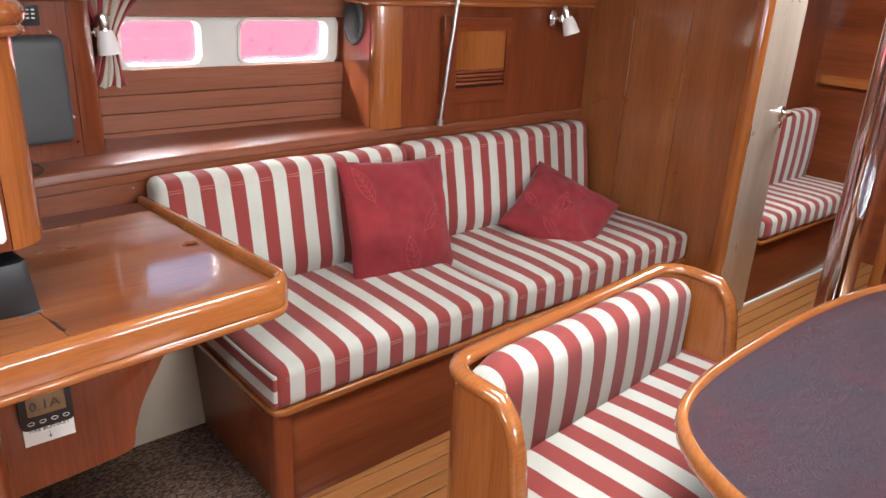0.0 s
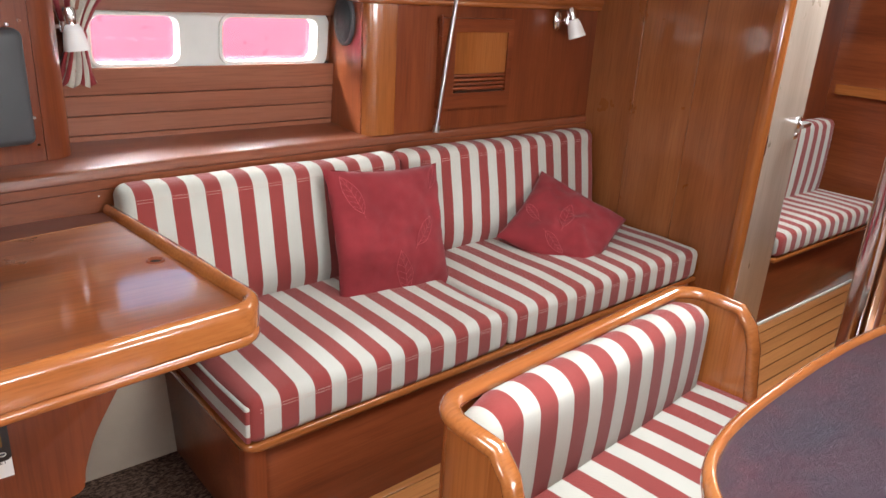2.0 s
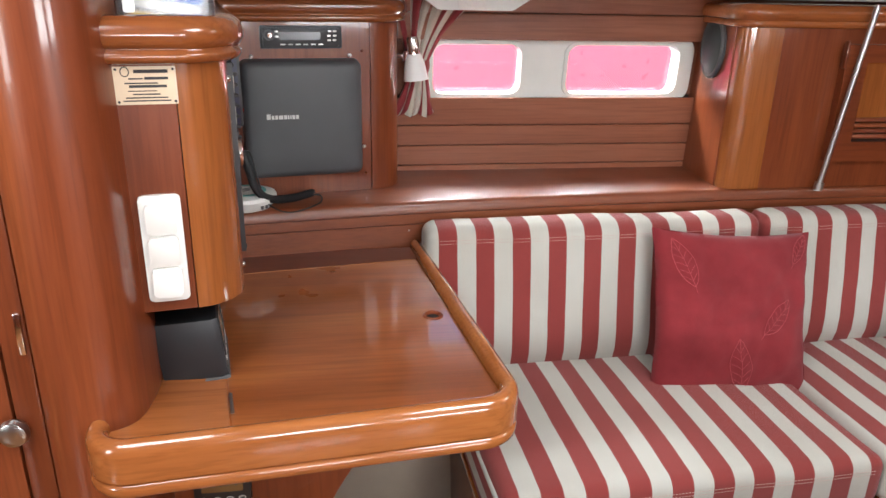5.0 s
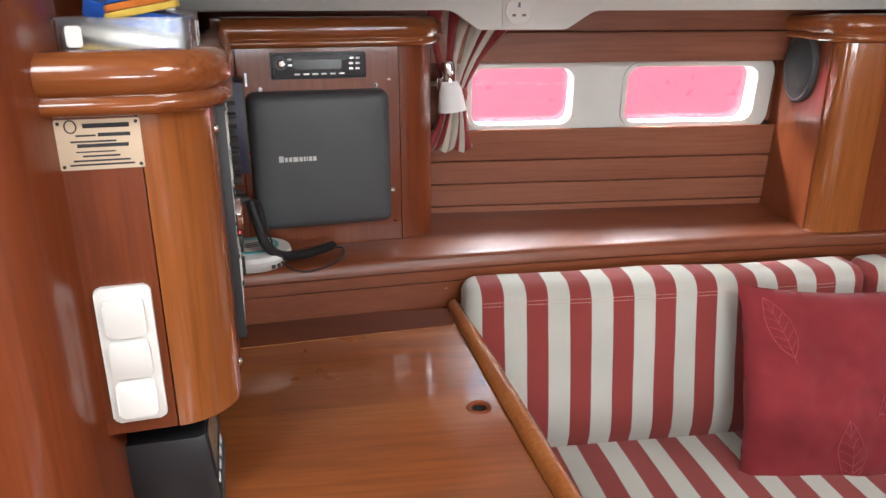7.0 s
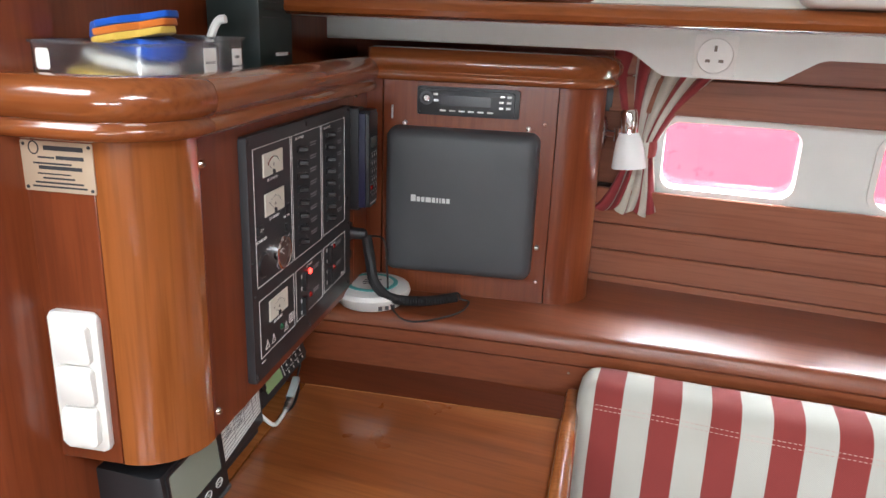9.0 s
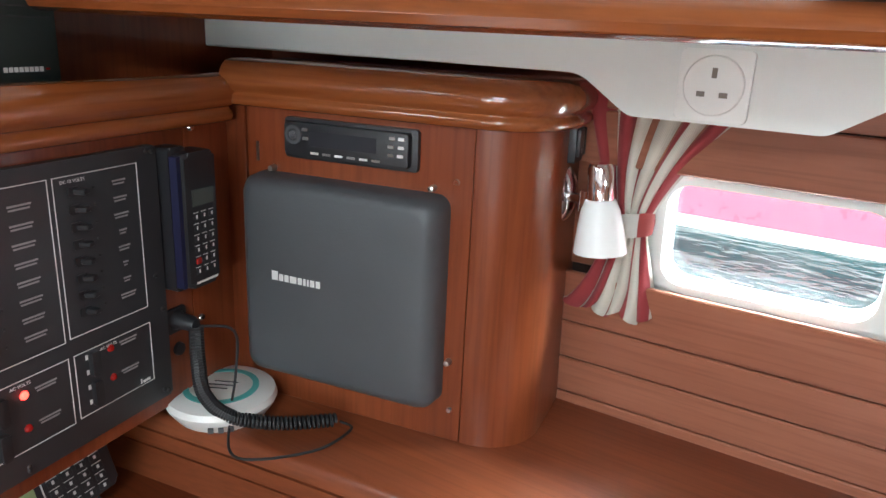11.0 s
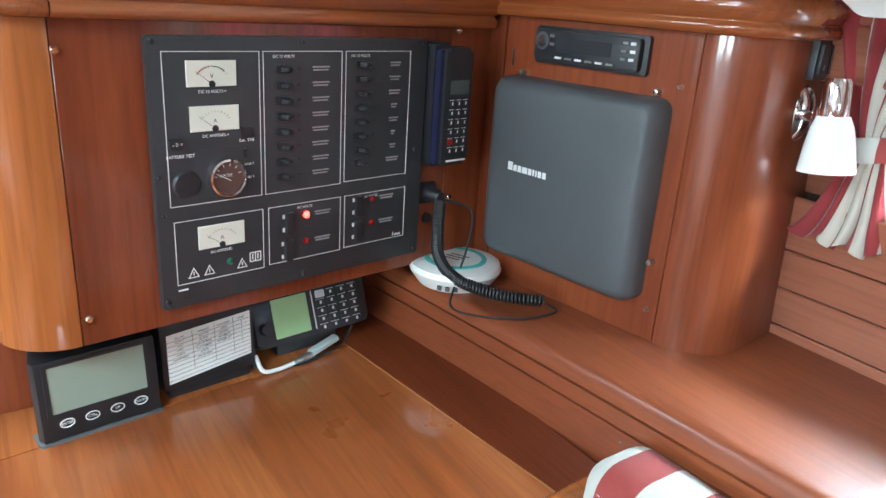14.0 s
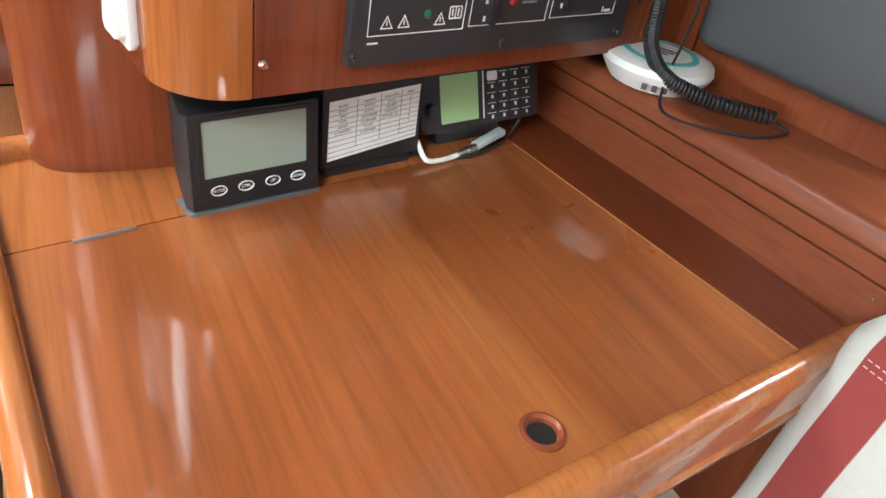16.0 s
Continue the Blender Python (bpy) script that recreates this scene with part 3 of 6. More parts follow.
# pelmet under the deck
prof = [(-0.16, 1.4915), (-0.03, 1.478), (-0.012, 1.4785), (-0.002, 1.483), (0.002, 1.491), (0.0, 1.500), (-0.010, 1.509), (-0.028, 1.513), (-0.16, 1.513)]
struct("trim", sweep([(x, beam(x) - 0.11, 0) for x in xs(-0.240, 2.5)], prof), crown_x, "rounded varnished wooden pelmet rail under the deck", "trim")
dip = fillet([(-0.34, 1.435), (0.40, 1.438), (0.462, 1.395), (0.665, 1.395), (0.73, 1.436), (2.0, 1.436), (2.0, 1.480), (-0.34, 1.480)], [0, 0.05, 0.03, 0.03, 0.05, 0, 0, 0])
struct("trim", slab_y(dip, 3.135, 3.16, 0.004), gel, "white moulded strip over the curtain", "trim")
struct("trim", prism([(-0.34, 2.93), (1.9, 3.0), (1.9, 3.40), (-0.34, 3.40)], 1.4785, 1.490), gel, "white moulded deckhead strip", "trim")
solo("deckhead_casing", soft_box(0.655, 0.95, 2.855, 2.965, 1.5130, 1.70, 0.022, 6), gel, (0.80, 2.91, 1.513), "smooth white moulded casing standing on the pelmet rail", "casing")
solo("trim_board", prism(fillet([(-0.05, beam(-0.05) - 0.085), (0.30, beam(0.30) - 0.095), (0.36, beam(0.36) - 0.07), (-0.05, beam(-0.05) - 0.045)], 0), 1.5131, 1.520, 0.002), wood_x, (0.1, 2.87, 1.5131), "thin mahogany board lying on the pelmet rail", "board")

# bulkhead and doorway to the forward cabin
bulk = struct("wall_bulkhead", box(2.505, 2.54, 2.24, 3.43, 0, 1.95), wood_bulk, "varnished mahogany bulkhead", "wall")
for y0, y1 in ((2.245, 2.52), (2.523, 2.80), (2.803, 3.08)):
    part("panel", box(2.498, 2.505, y0, y1, 0, 1.95, 0.0012, 1), wood_bulk, bulk)
struct("trim", prism(fillet([(2.494, 2.205), (2.546, 2.205), (2.546, 2.245), (2.494, 2.245)], [0.02, 0.004, 0, 0.004]), 0, 1.95), edge_z, "rounded mahogany doorway post", "trim")
struct("wall_bulkhead_inboard", box(2.505, 2.54, -1.3, 1.60, 0, 1.95), wood_z, "varnished mahogany bulkhead", "wall")
struct("trim", prism(fillet([(2.494, 1.59), (2.546, 1.59), (2.546, 1.63), (2.494, 1.63)], [0.004, 0.004, 0.02, 0.02]), 0, 1.95), edge_z, "rounded mahogany doorway post", "trim")
struct("wall_over_door", box(2.505, 2.54, 1.60, 2.24, 1.88, 1.95), wood_y, "mahogany head of the doorway", "wall")


def cabin_door():
    root = thing("door_1", (2.56, 2.15, 0.02), "open varnished door with a chrome lever handle", "door", kind="structure", at=Matrix.Translation((0, 0.085, 0)))
    hinge, free = Vector((2.560, 2.150)), Vector((2.95, 2.208))
    d = (free - hinge).normalized()
    n = Vector((-d.y, d.x))
    w = 0.018

    def q(s, t):
        p = hinge + d * s + n * t
        return (p.x, p.y)
    length = (free - hinge).length
    part("leaf", prism([q(0.012, -w), q(length, -w), q(length, w), q(0.012, w)], 0.02, 1.86, 0.003), wood_sheen, root)
    part("edge_band", prism([q(-0.004, -w - 0.001), q(0.012, -w - 0.001), q(0.012, w + 0.001), q(-0.004, w + 0.001)], 0.02, 1.86, 0.002), edge_z, root, "honey-coloured edge band")
    for z in (0.93, 0.35, 1.6):
        part("hinge", join(box(2.536, 2.560, 2.128, 2.134, z - 0.035, z + 0.035, 0.001), tube([(2.556, 2.128, z - 0.036), (2.556, 2.128, z + 0.036)], 0.006)), chrome, root, "chrome butt hinge")
    c = hinge + d * 0.345
    at = Vector((c.x, c.y, 0.985)) + Vector((-n.x, -n.y, 0)) * w
    out = Vector((-n.x, -n.y, 0))
    rose = lathe([(0, 0.012), (0.020, 0.012), (0.026, 0.006), (0.026, 0)], 20)
    m = Matrix.Translation(at) @ out.to_track_quat("Z", "Y").to_matrix().to_4x4()
    part("rose", turned(rose, m), chrome, root)
    dv = Vector((d.x, d.y, 0))
    part("lever", tube(curve_pts([at, at + out * 0.035, at + out * 0.048 - dv * 0.012, at + out * 0.05 - dv * 0.11], 5), 0.008), chrome, root, "chrome lever handle")
    part("lock", turned(lathe([(0, 0.008), (0.015, 0.008), (0.018, 0)], 16), Matrix.Translation((0, 0, -0.055)) @ m), chrome, root)


# Varnished mahogany; the daylight it reflects is put into the pale grey base.
wood_sheen = wood("mahogany_door_reflection", (0.24, 0.195, 0.155), (0.31, 0.26, 0.21), (0.37, 0.315, 0.26), "z", 0.30, 1.0)
cabin_door()

# wall with the heads door, and the rounded post beside the chart table
struct("wall_heads", box(-2.2, -0.285, 2.245, 2.29, 0, 1.95), wood_z, "varnished mahogany wall", "wall")
struct("wall_nook", box(-0.44, -0.415, 2.29, 3.43, 0, 1.34), wood_z, "dark mahogany wall of the chart corner", "wall")
struct("wall_nook_upper", box(-0.26, -0.242, 2.29, 3.40, 1.3485, 1.95), wood_z, "dark mahogany wall above the instrument cabinet", "wall")
struct("trim", prism(curve_pts([(-0.300, 2.30), (-0.294, 2.215), (-0.272, 2.180), (-0.225, 2.164), (-0.175, 2.172), (-0.146, 2.205), (-0.138, 2.28), (-0.14, 2.33)], 6), 0, 1.95), wood_z, "rounded varnished mahogany corner post", "trim")
struct("trim", box(-0.345, -0.302, 2.225, 2.247, 0, 1.95, 0.006), wood_z, "mahogany door frame moulding", "trim")


def heads_door():
    root = thing("door_2", (-0.65, 2.238, 0.02), "closed mahogany door with a round metal knob lock", "door", kind="structure")
    part("leaf", box(-0.96, -0.350, 2.230, 2.246, 0.02, 1.85, 0.003), wood_z, root)
    part("knob", lathe([(0, 0.030), (0.012, 0.031), (0.021, 0.027), (0.024, 0.018), (0.019, 0.008), (0.014, 0.0)], 24, face_y(-0.344, 2.230, 0.771)), steel, root, "round steel knob lock")
    part("strike_plate", box(-0.317, -0.307, 2.220, 2.226, 0.903, 0.973, 0.002), chrome, root)


heads_door()

# ---- settee ----
from mathutils.bvhtree import BVHTree


def stitch_line(cushion, starts, gap=0.008):
    """A double row of pale stitches sewn on the front of a cushion."""
    base, _ = BASE[cushion]
    tree = BVHTree.FromPolygons([v.co + base for v in cushion.data.vertices], [p.vertices[:] for p in cushion.data.polygons])
    bits = []
    for drop in (0.0, gap):
        pts = []
        for p in starts:
            hit = tree.ray_cast(Vector(p) - Vector((0, 0, drop)), Vector((0, 1, 0)))[0]
            if hit is not None:
                pts.append(hit - Vector((0, 0.0004, 0)))
        bits += [tube([a.lerp(b, 0.12), a.lerp(b, 0.72)], 0.0007, 4) for a, b in zip(pts, pts[1:])]
    return part("stitching", join(*bits), stitching, cushion, "double row of pale stitches")


def settee():
    root = thing("settee", (1.5, 2.6, 0), "built-in settee with a mahogany base and red and white striped cushions", "settee", at=SETTEE)
    part("base", join(box(0.505, 2.498, 2.298, 2.32, 0.0, 0.335, 0.003), slab_x([(2.31, 0.0), (2.86, 0.0), (2.98, 0.30), (2.98, 0.335), (2.31, 0.335)], 0.500, 0.522, 0.003)), wood_x, root, "dark mahogany settee base")
    part("corner_post", prism(fillet([(0.485, 2.284), (0.535, 2.284), (0.535, 2.33), (0.485, 2.33)], [0.022, 0.0, 0, 0]), 0.0, 0.335), wood_z, root)
    part("seat_board", prism(fillet([(0.478, 2.272), (2.498, 2.272), (2.498, 2.99), (0.478, 2.99)], [0.035, 0, 0, 0]), 0.330, 0.352, 0.007, 3), edge_x, root, "honey wooden edge strip under the cushions")
    for x0, x1, s in ((0.485, 1.384, 0.0), (1.390, 2.492, 4.0)):
        c = part("seat_cushion", soft_box(x0, x1, 2.268, 2.90, 0.352, 0.480, 0.030, 14, 0.014, 0.004, s), fabric_seats[x0 > 1], root)
        stitch_line(c, [(x, 2.0, 0.452 + 0.002 * noise.noise(Vector((x * 6, s, 0)))) for x in xs(x0 + 0.03, x1 - 0.03, 110)])
    end = part("cushion_end", soft_box(0.4825, 0.497, 2.278, 2.88, 0.358, 0.460, 0.006, 8, 0.006), fabric_side, root, "cushion end panel with stripes running lengthwise")
    for x0, x1, s in ((0.418, 1.372, 7.0), (1.382, 2.446, 9.0)):
        bm = soft_box(x0, x1, 2.835, 2.945, 0.445, 0.870, 0.034, 14, 0.012, 0.004, s)
        for v in bm.verts:
            v.co.y += 0.16 * (v.co.z - 0.80) * (1 if v.co.z < 0.80 else 0.4) + 0.035 * max(0, (0.56 - v.co.z) / 0.11) ** 2
            v.co.z += 0.004 * noise.noise(Vector((v.co.x * 4, s, 1)))
        c = part("back_cushion", bm, fabric_backs[x0 > 1], root)
        stitch_line(c, [(x, 2.5, 0.838 + 0.003 * noise.noise(Vector((x * 5, s, 3)))) for x in xs(x0 + 0.035, x1 - 0.035, 110)])


settee()


def pillow(base, rx, ry, rz, size, label, seed, leaves, spin=0):
    m = SETTEE @ Matrix.Translation(base) @ Euler((radians(rx), radians(ry), radians(rz))).to_matrix().to_4x4() @ Matrix.Rotation(radians(spin), 4, "Z")
    h, t = size / 2, 0.062

    def place(u, v, side, lift=0.0):
        x = h * u * (1 - 0.075 * (1 - v * v))
        y = h * v * (1 - 0.075 * (1 - u * u))
        k = max(0.0, (1 - u ** 2) * (1 - v ** 2))
        z = side * (t * k ** 0.42 + lift)
        w = noise.noise(Vector((u * 2.2 + seed, v * 2.2, side))) * 0.022 + noise.noise(Vector((u * 6 + seed, v * 6, side * 2))) * 0.009
        return Vector((x, y, z + w * (0.35 + k)))
    bm = bmesh.new()
    n = 36
    for side in (-1, 1):
        g = [[bm.verts.new(place(-1 + 2 * i / n, -1 + 2 * j / n, side)) for j in range(n + 1)] for i in range(n + 1)]
        for i in range(n):
            for j in range(n):
                q = (g[i][j], g[i + 1][j], g[i + 1][j + 1], g[i][j + 1])
                bm.faces.new(q if side > 0 else q[::-1])
    bmesh.ops.remove_doubles(bm, verts=bm.verts[:], dist=0.004)
    root = new("throw_pillow")
    root.matrix_world = m
    BASE[root] = (Vector((0, 0, 0)), m)
    tagged(root, label, "pillow", "throw pillows on the settee")
    cover = part("cover", bm, pillow_red, root, sharp=80)
    for cu, cv, ang, s in leaves:
        bits = []
        ca, sa = math.cos(radians(ang)), math.sin(radians(ang))

        def q(a, b):
            return place(max(-0.97, min(0.97, cu + 1.25 * s * (a * ca - b * sa))), max(-0.97, min(0.97, cv + 1.25 * s * (a * sa + b * ca))), 1, 0.0018)
        for sg in (-1, 1):
            bits.append(tube([q(sg * 0.42 * math.sin(math.pi * j / 12) ** 0.8, -1 + 2 * j / 12) for j in range(13)], 0.0011, 5))
            for k in range(5):
                y0 = -0.75 + 0.3 * k
                wv = 0.36 * math.sin(math.pi * (y0 + 1.25) / 2) ** 0.8
                bits.append(tube([q(0, y0), q(sg * wv * 0.5, y0 + 0.16), q(sg * wv, y0 + 0.26)], 0.0007, 4))
        bits.append(tube([q(0, -1.25 + 2.2 * j / 8) for j in range(9)], 0.0009, 5))
        part("leaf_motif", join(*bits), leaf_thread, cover, "faint pale embroidered leaf")
    return root


pillow((1.215, 2.695, 0.650), 70, 3, -3, 0.45, "plump red cotton pillow with faint leaf motifs on the settee", 1.0,
       [(-0.70, 0.62, 20, 0.24), (0.50, -0.02, -38, 0.22), (0.02, -0.62, 8, 0.27), (0.80, 0.80, -30, 0.16)])
pillow((2.00, 2.60, 0.560), 38, -8, -20, 0.40, "red cotton pillow lying slumped at the end of the settee", 5.0,
       [(-0.05, 0.05, 8, 0.26), (0.0, -0.66, -110, 0.22), (-0.72, -0.20, 60, 0.18)], -50)


# ---- bench and saloon table ----
BENCH = Matrix.Translation((0.592, 1.742, 0)) @ Matrix.Rotation(radians(5.0), 4, "Z")


def bench():
    w = 0.897
    root = thing("bench", (w / 2, -0.2, 0), "small saloon bench with a curved honey wood rail and striped cushions", "bench", at=BENCH)
    u = fillet([(0.0, -0.15), (0.0, 0.0), (w, 0.0), (w, -0.15)], [0, 0.075, 0.075, 0], 10)
    part("backboard", sweep([(p[0], p[1], 0) for p in u], [(-0.011, 0.0), (0.011, 0.0), (0.011, 0.728), (-0.011, 0.728)]), edge_z, root, "varnished wooden backboard")
    fall = [(-0.250, 0.0), (-0.240, 0.30), (-0.222, 0.52), (-0.205, 0.640), (-0.188, 0.690), (-0.155, 0.728)]
    for x in (-0.011, w - 0.011):
        part("arm", slab_x([(-0.149, 0.0), (-0.149, 0.728)] + fall[::-1], x, x + 0.022, 0.002), edge_z, root)
    rail = [(0.0, y, z) for y, z in fall]
    top = [(p[0], p[1], 0.732) for p in u][1:-1]
    line = rail + top + [(w, y, z) for y, z in fall[::-1]]
    prof = [(0.021 * math.cos(a), 0.016 * math.sin(a)) for a in [2 * math.pi * i / 14 for i in range(14)]]
    bm = bmesh.new()
    rows = []
    pts = [Vector(p) for p in line]
    k = len(fall)
    for i, p in enumerate(pts):
        t = (pts[min(i + 1, len(pts) - 1)] - pts[max(0, i - 1)]).normalized()
        side = Vector((1, 0, 0)) if i < k else Vector((-1, 0, 0)) if i >= len(pts) - k else Vector((t.y, -t.x, 0)).normalized()
        nrm = side.cross(t).normalized()
        rows.append([bm.verts.new(p + side * a + nrm * b) for a, b in prof])
    for r0, r1 in zip(rows, rows[1:]):
        for j in range(14):
            bm.faces.new((r0[j], r0[(j + 1) % 14], r1[(j + 1) % 14], r1[j]))
    bm.faces.new(rows[0])
    bm.faces.new(rows[-1][::-1])
    part("rail", bm, edge_x, root, "glossy rounded honey wood rail", sharp=60)
    part("seat_box", box(0.013, w - 0.013, -0.42, -0.013, 0.0, 0.380, 0.003), wood_x, root)
    part("seat_board", box(0.013, w - 0.013, -0.45, -0.013, 0.380, 0.395, 0.005), edge_x, root)
    part("seat_cushion", soft_box(0.016, w + 0.03, -0.46, -0.05, 0.395, 0.498, 0.028, 14, 0.014, 0.004, 12.0), fabric_bench, root)
    bm = soft_box(0.022, w - 0.02, -0.102, -0.016, 0.470, 0.742, 0.038, 14, 0.016, 0.006, 15.0)
    for v in bm.verts:
        c = max(0, min(1, (v.co.x - 0.022) / 0.10)) * max(0, min(1, (w - 0.02 - v.co.x) / 0.10))
        v.co.z -= 0.05 * (1 - c) ** 2 * (v.co.z - 0.47) / 0.27
    c = part("back_cushion", bm, fabric_bench, root)
    part("seam_piping", tube(curve_pts([(0.040, -0.100, 0.56), (0.036, -0.098, 0.64), (0.046, -0.085, 0.690), (0.075, -0.070, 0.722)], 5), 0.0035, 6), piping_red, c)


fabric_bench = striped("striped_bench_cotton", "x", 0.0985, 0.075 - 0.4485)
bench()


def table():
    root = thing("saloon_table", (1.35, 0.95, 0), "saloon table with a maroon leatherette top and honey wood fiddle rim", "table", at=Matrix.Translation((-0.005, -0.030, 0)))
    pts = curve_pts([(1.30, 0.42), (0.80, 0.44), (0.665, 0.60), (0.650, 0.90), (0.685, 1.17), (0.775, 1.335), (0.925, 1.412), (1.20, 1.440), (1.56, 1.440), (1.88, 1.385), (2.01, 1.22), (2.04, 0.9), (2.0, 0.58), (1.85, 0.44)], 6)
    ring = [(p.x, p.y, 0.72) for p in [Vector((a[0], a[1])) for a in pts]]
    prof = [(-0.030, 0.0), (-0.004, 0.0), (0.004, 0.006), (0.008, 0.018), (0.006, 0.030), (-0.002, 0.038), (-0.014, 0.041), (-0.024, 0.038), (-0.030, 0.030)]
    prof = [(-a * 0.62, b) for a, b in prof][::-1]
    part("rim", sweep(ring, prof, closed=True), edge_x, root, "rounded honey wood rim", sharp=60)
    inner = [(p[0] + (1.35 - p[0]) * 0.008, p[1] + (0.95 - p[1]) * 0.012) for p in pts]
    part("tabletop", prism(inner[::-1], 0.715, 0.7475), maroon, root, "creased maroon leatherette surface")
    part("pedestal", box(1.10, 1.60, 0.72, 1.12, 0.0, 0.715, 0.02), edge_z, root)


table()
solo("compression_post", lathe([(0, 0), (0.08, 0), (0.08, 0.012), (0.050, 0.02), (0.050, 1.95), (0, 1.95)], 32, Matrix.Translation((2.13, 1.60, 0))), chrome, (2.13, 1.60, 0), "polished steel compression post standing on the sole", "post")


# ---- lockers over the settee ----
LOCKER = Matrix.Translation((-0.030, 0, 0))


def locker_row():
    root = thing("wall_locker", (1.9, 3.1, 0.912), "varnished mahogany locker with a rounded end and a vented door", "locker", at=LOCKER)
    corner = curve_pts([(1.322, 3.075, 0), (1.328, 3.050, 0), (1.350, 3.036, 0), (1.400, 3.032, 0), (1.435, 3.032, 0)], 6)
    part("end_panel", prism([(1.345, 3.37), (1.318, 3.078), (1.45, 3.078), (1.45, 3.37)], 0.912, 1.372, 0.001, 1), wood_z, root)
    part("corner_post", prism([(p.x, p.y) for p in corner] + [(1.435, 3.076), (1.322, 3.076)], 0.912, 1.372), edge_z, root)
    part("front", prism([(x, beam(x) + 0.006) for x in xs(1.438, 2.525, 20)] + [(2.525, 3.37), (1.438, 3.37)], 0.912, 1.372), wood_z, root)
    path = [(1.343, 3.36, 0), (1.316, 3.075, 0), (1.326, 3.046, 0), (1.352, 3.031, 0), (1.43, 3.029, 0)] + [(x, beam(x) + 0.002, 0) for x in xs(1.46, 2.525, 20)]
    prof = [(-0.10, 1.365), (0.006, 1.365), (0.014, 1.369), (0.016, 1.377), (0.012, 1.384), (0.018, 1.388), (0.024, 1.400), (0.022, 1.414), (0.012, 1.424), (-0.004, 1.428), (-0.10, 1.428)]
    part("crown", sweep(path, prof), crown_x, root, "rounded mahogany crown moulding", sharp=50)
    part("top", prism([(1.36, 3.35), (1.36, 3.10), (2.52, 3.07), (2.52, 3.35)], 1.40, 1.427), wood_x, root)
    y = 3.026
    d = part("door", ring_plate([(1.625, 0.995), (1.987, 0.995), (1.987, 1.325), (1.625, 1.325)], [[(1.691, 1.052), (1.691, 1.276), (1.960, 1.276), (1.960, 1.052)]], y - 0.014, y + 0.012, UPRIGHT_Y), wood_x, root, "dark framed locker door")
    part("inset", slab_y([(1.687, 1.122), (1.965, 1.122), (1.965, 1.280), (1.687, 1.280)], y - 0.006, y + 0.006), edge_z, d, "pale wood inset")
    for z in (1.064, 1.080, 1.096, 1.112):
        part("slat", turned(box(1.691, 1.960, -0.010, 0.006, -0.006, 0.006, 0.002, 1), Matrix.Translation((0, y, z)) @ Matrix.Rotation(radians(-28), 4, "X")), wood_x, d)
    part("backing", slab_y([(1.687, 1.050), (1.965, 1.050), (1.965, 1.123), (1.687, 1.123)], y + 0.007, y + 0.011), gap_black, d)
    part("finger_hole", lathe([(0.007, 0.004), (0.011, 0.004), (0.013, 0.0), (0.007, 0.0)], 16, face_y(1.647, y - 0.014, 1.13)), wood_z, d)
    part("catch", box(1.615, 1.623, y - 0.022, y - 0.006, 1.26, 1.335, 0.003), wood_z, d)


locker_row()
solo("tie_rod", join(tube([(1.580, 3.005, 0.912), (1.634, 2.985, 1.43)], 0.0075, 14), tube([(1.580, 3.005, 0.912), (1.5825, 3.004, 0.935)], 0.013, 14)), steel, (1.580, 3.005, 0.912), "slanting stainless steel tie rod rising from the shelf", "rod")


def speaker():
    m = Matrix.Translation((1.329, 3.20, 1.300)) @ Matrix.Rotation(radians(-5.3), 4, "Z") @ Matrix.Rotation(radians(-90), 4, "Y") @ Matrix.Diagonal((1, 0.86, 1, 1))
    root = thing("loudspeaker", (1.338, 3.185, 1.21), "dark round loudspeaker on the locker end", "loudspeaker", at=LOCKER)
    part("rim", lathe([(0.074, 0.0), (0.088, 0.0), (0.089, 0.008), (0.084, 0.013), (0.078, 0.012)], 36, m), charcoal, root)
    part("grille", lathe([(0, 0.026), (0.03, 0.025), (0.06, 0.020), (0.078, 0.011), (0.078, 0.0)], 36, m), speaker_cloth, root, "dark perforated grille")
    part("badge", turned(box(-0.060, -0.055, -0.011, 0.011, 0.018, 0.0195), m), print_white, root)


speaker_cloth = plain("speaker_grille", (0.018, 0.026, 0.028), 0.5, 0, 0.9, 900.0, 0.2)
speaker()


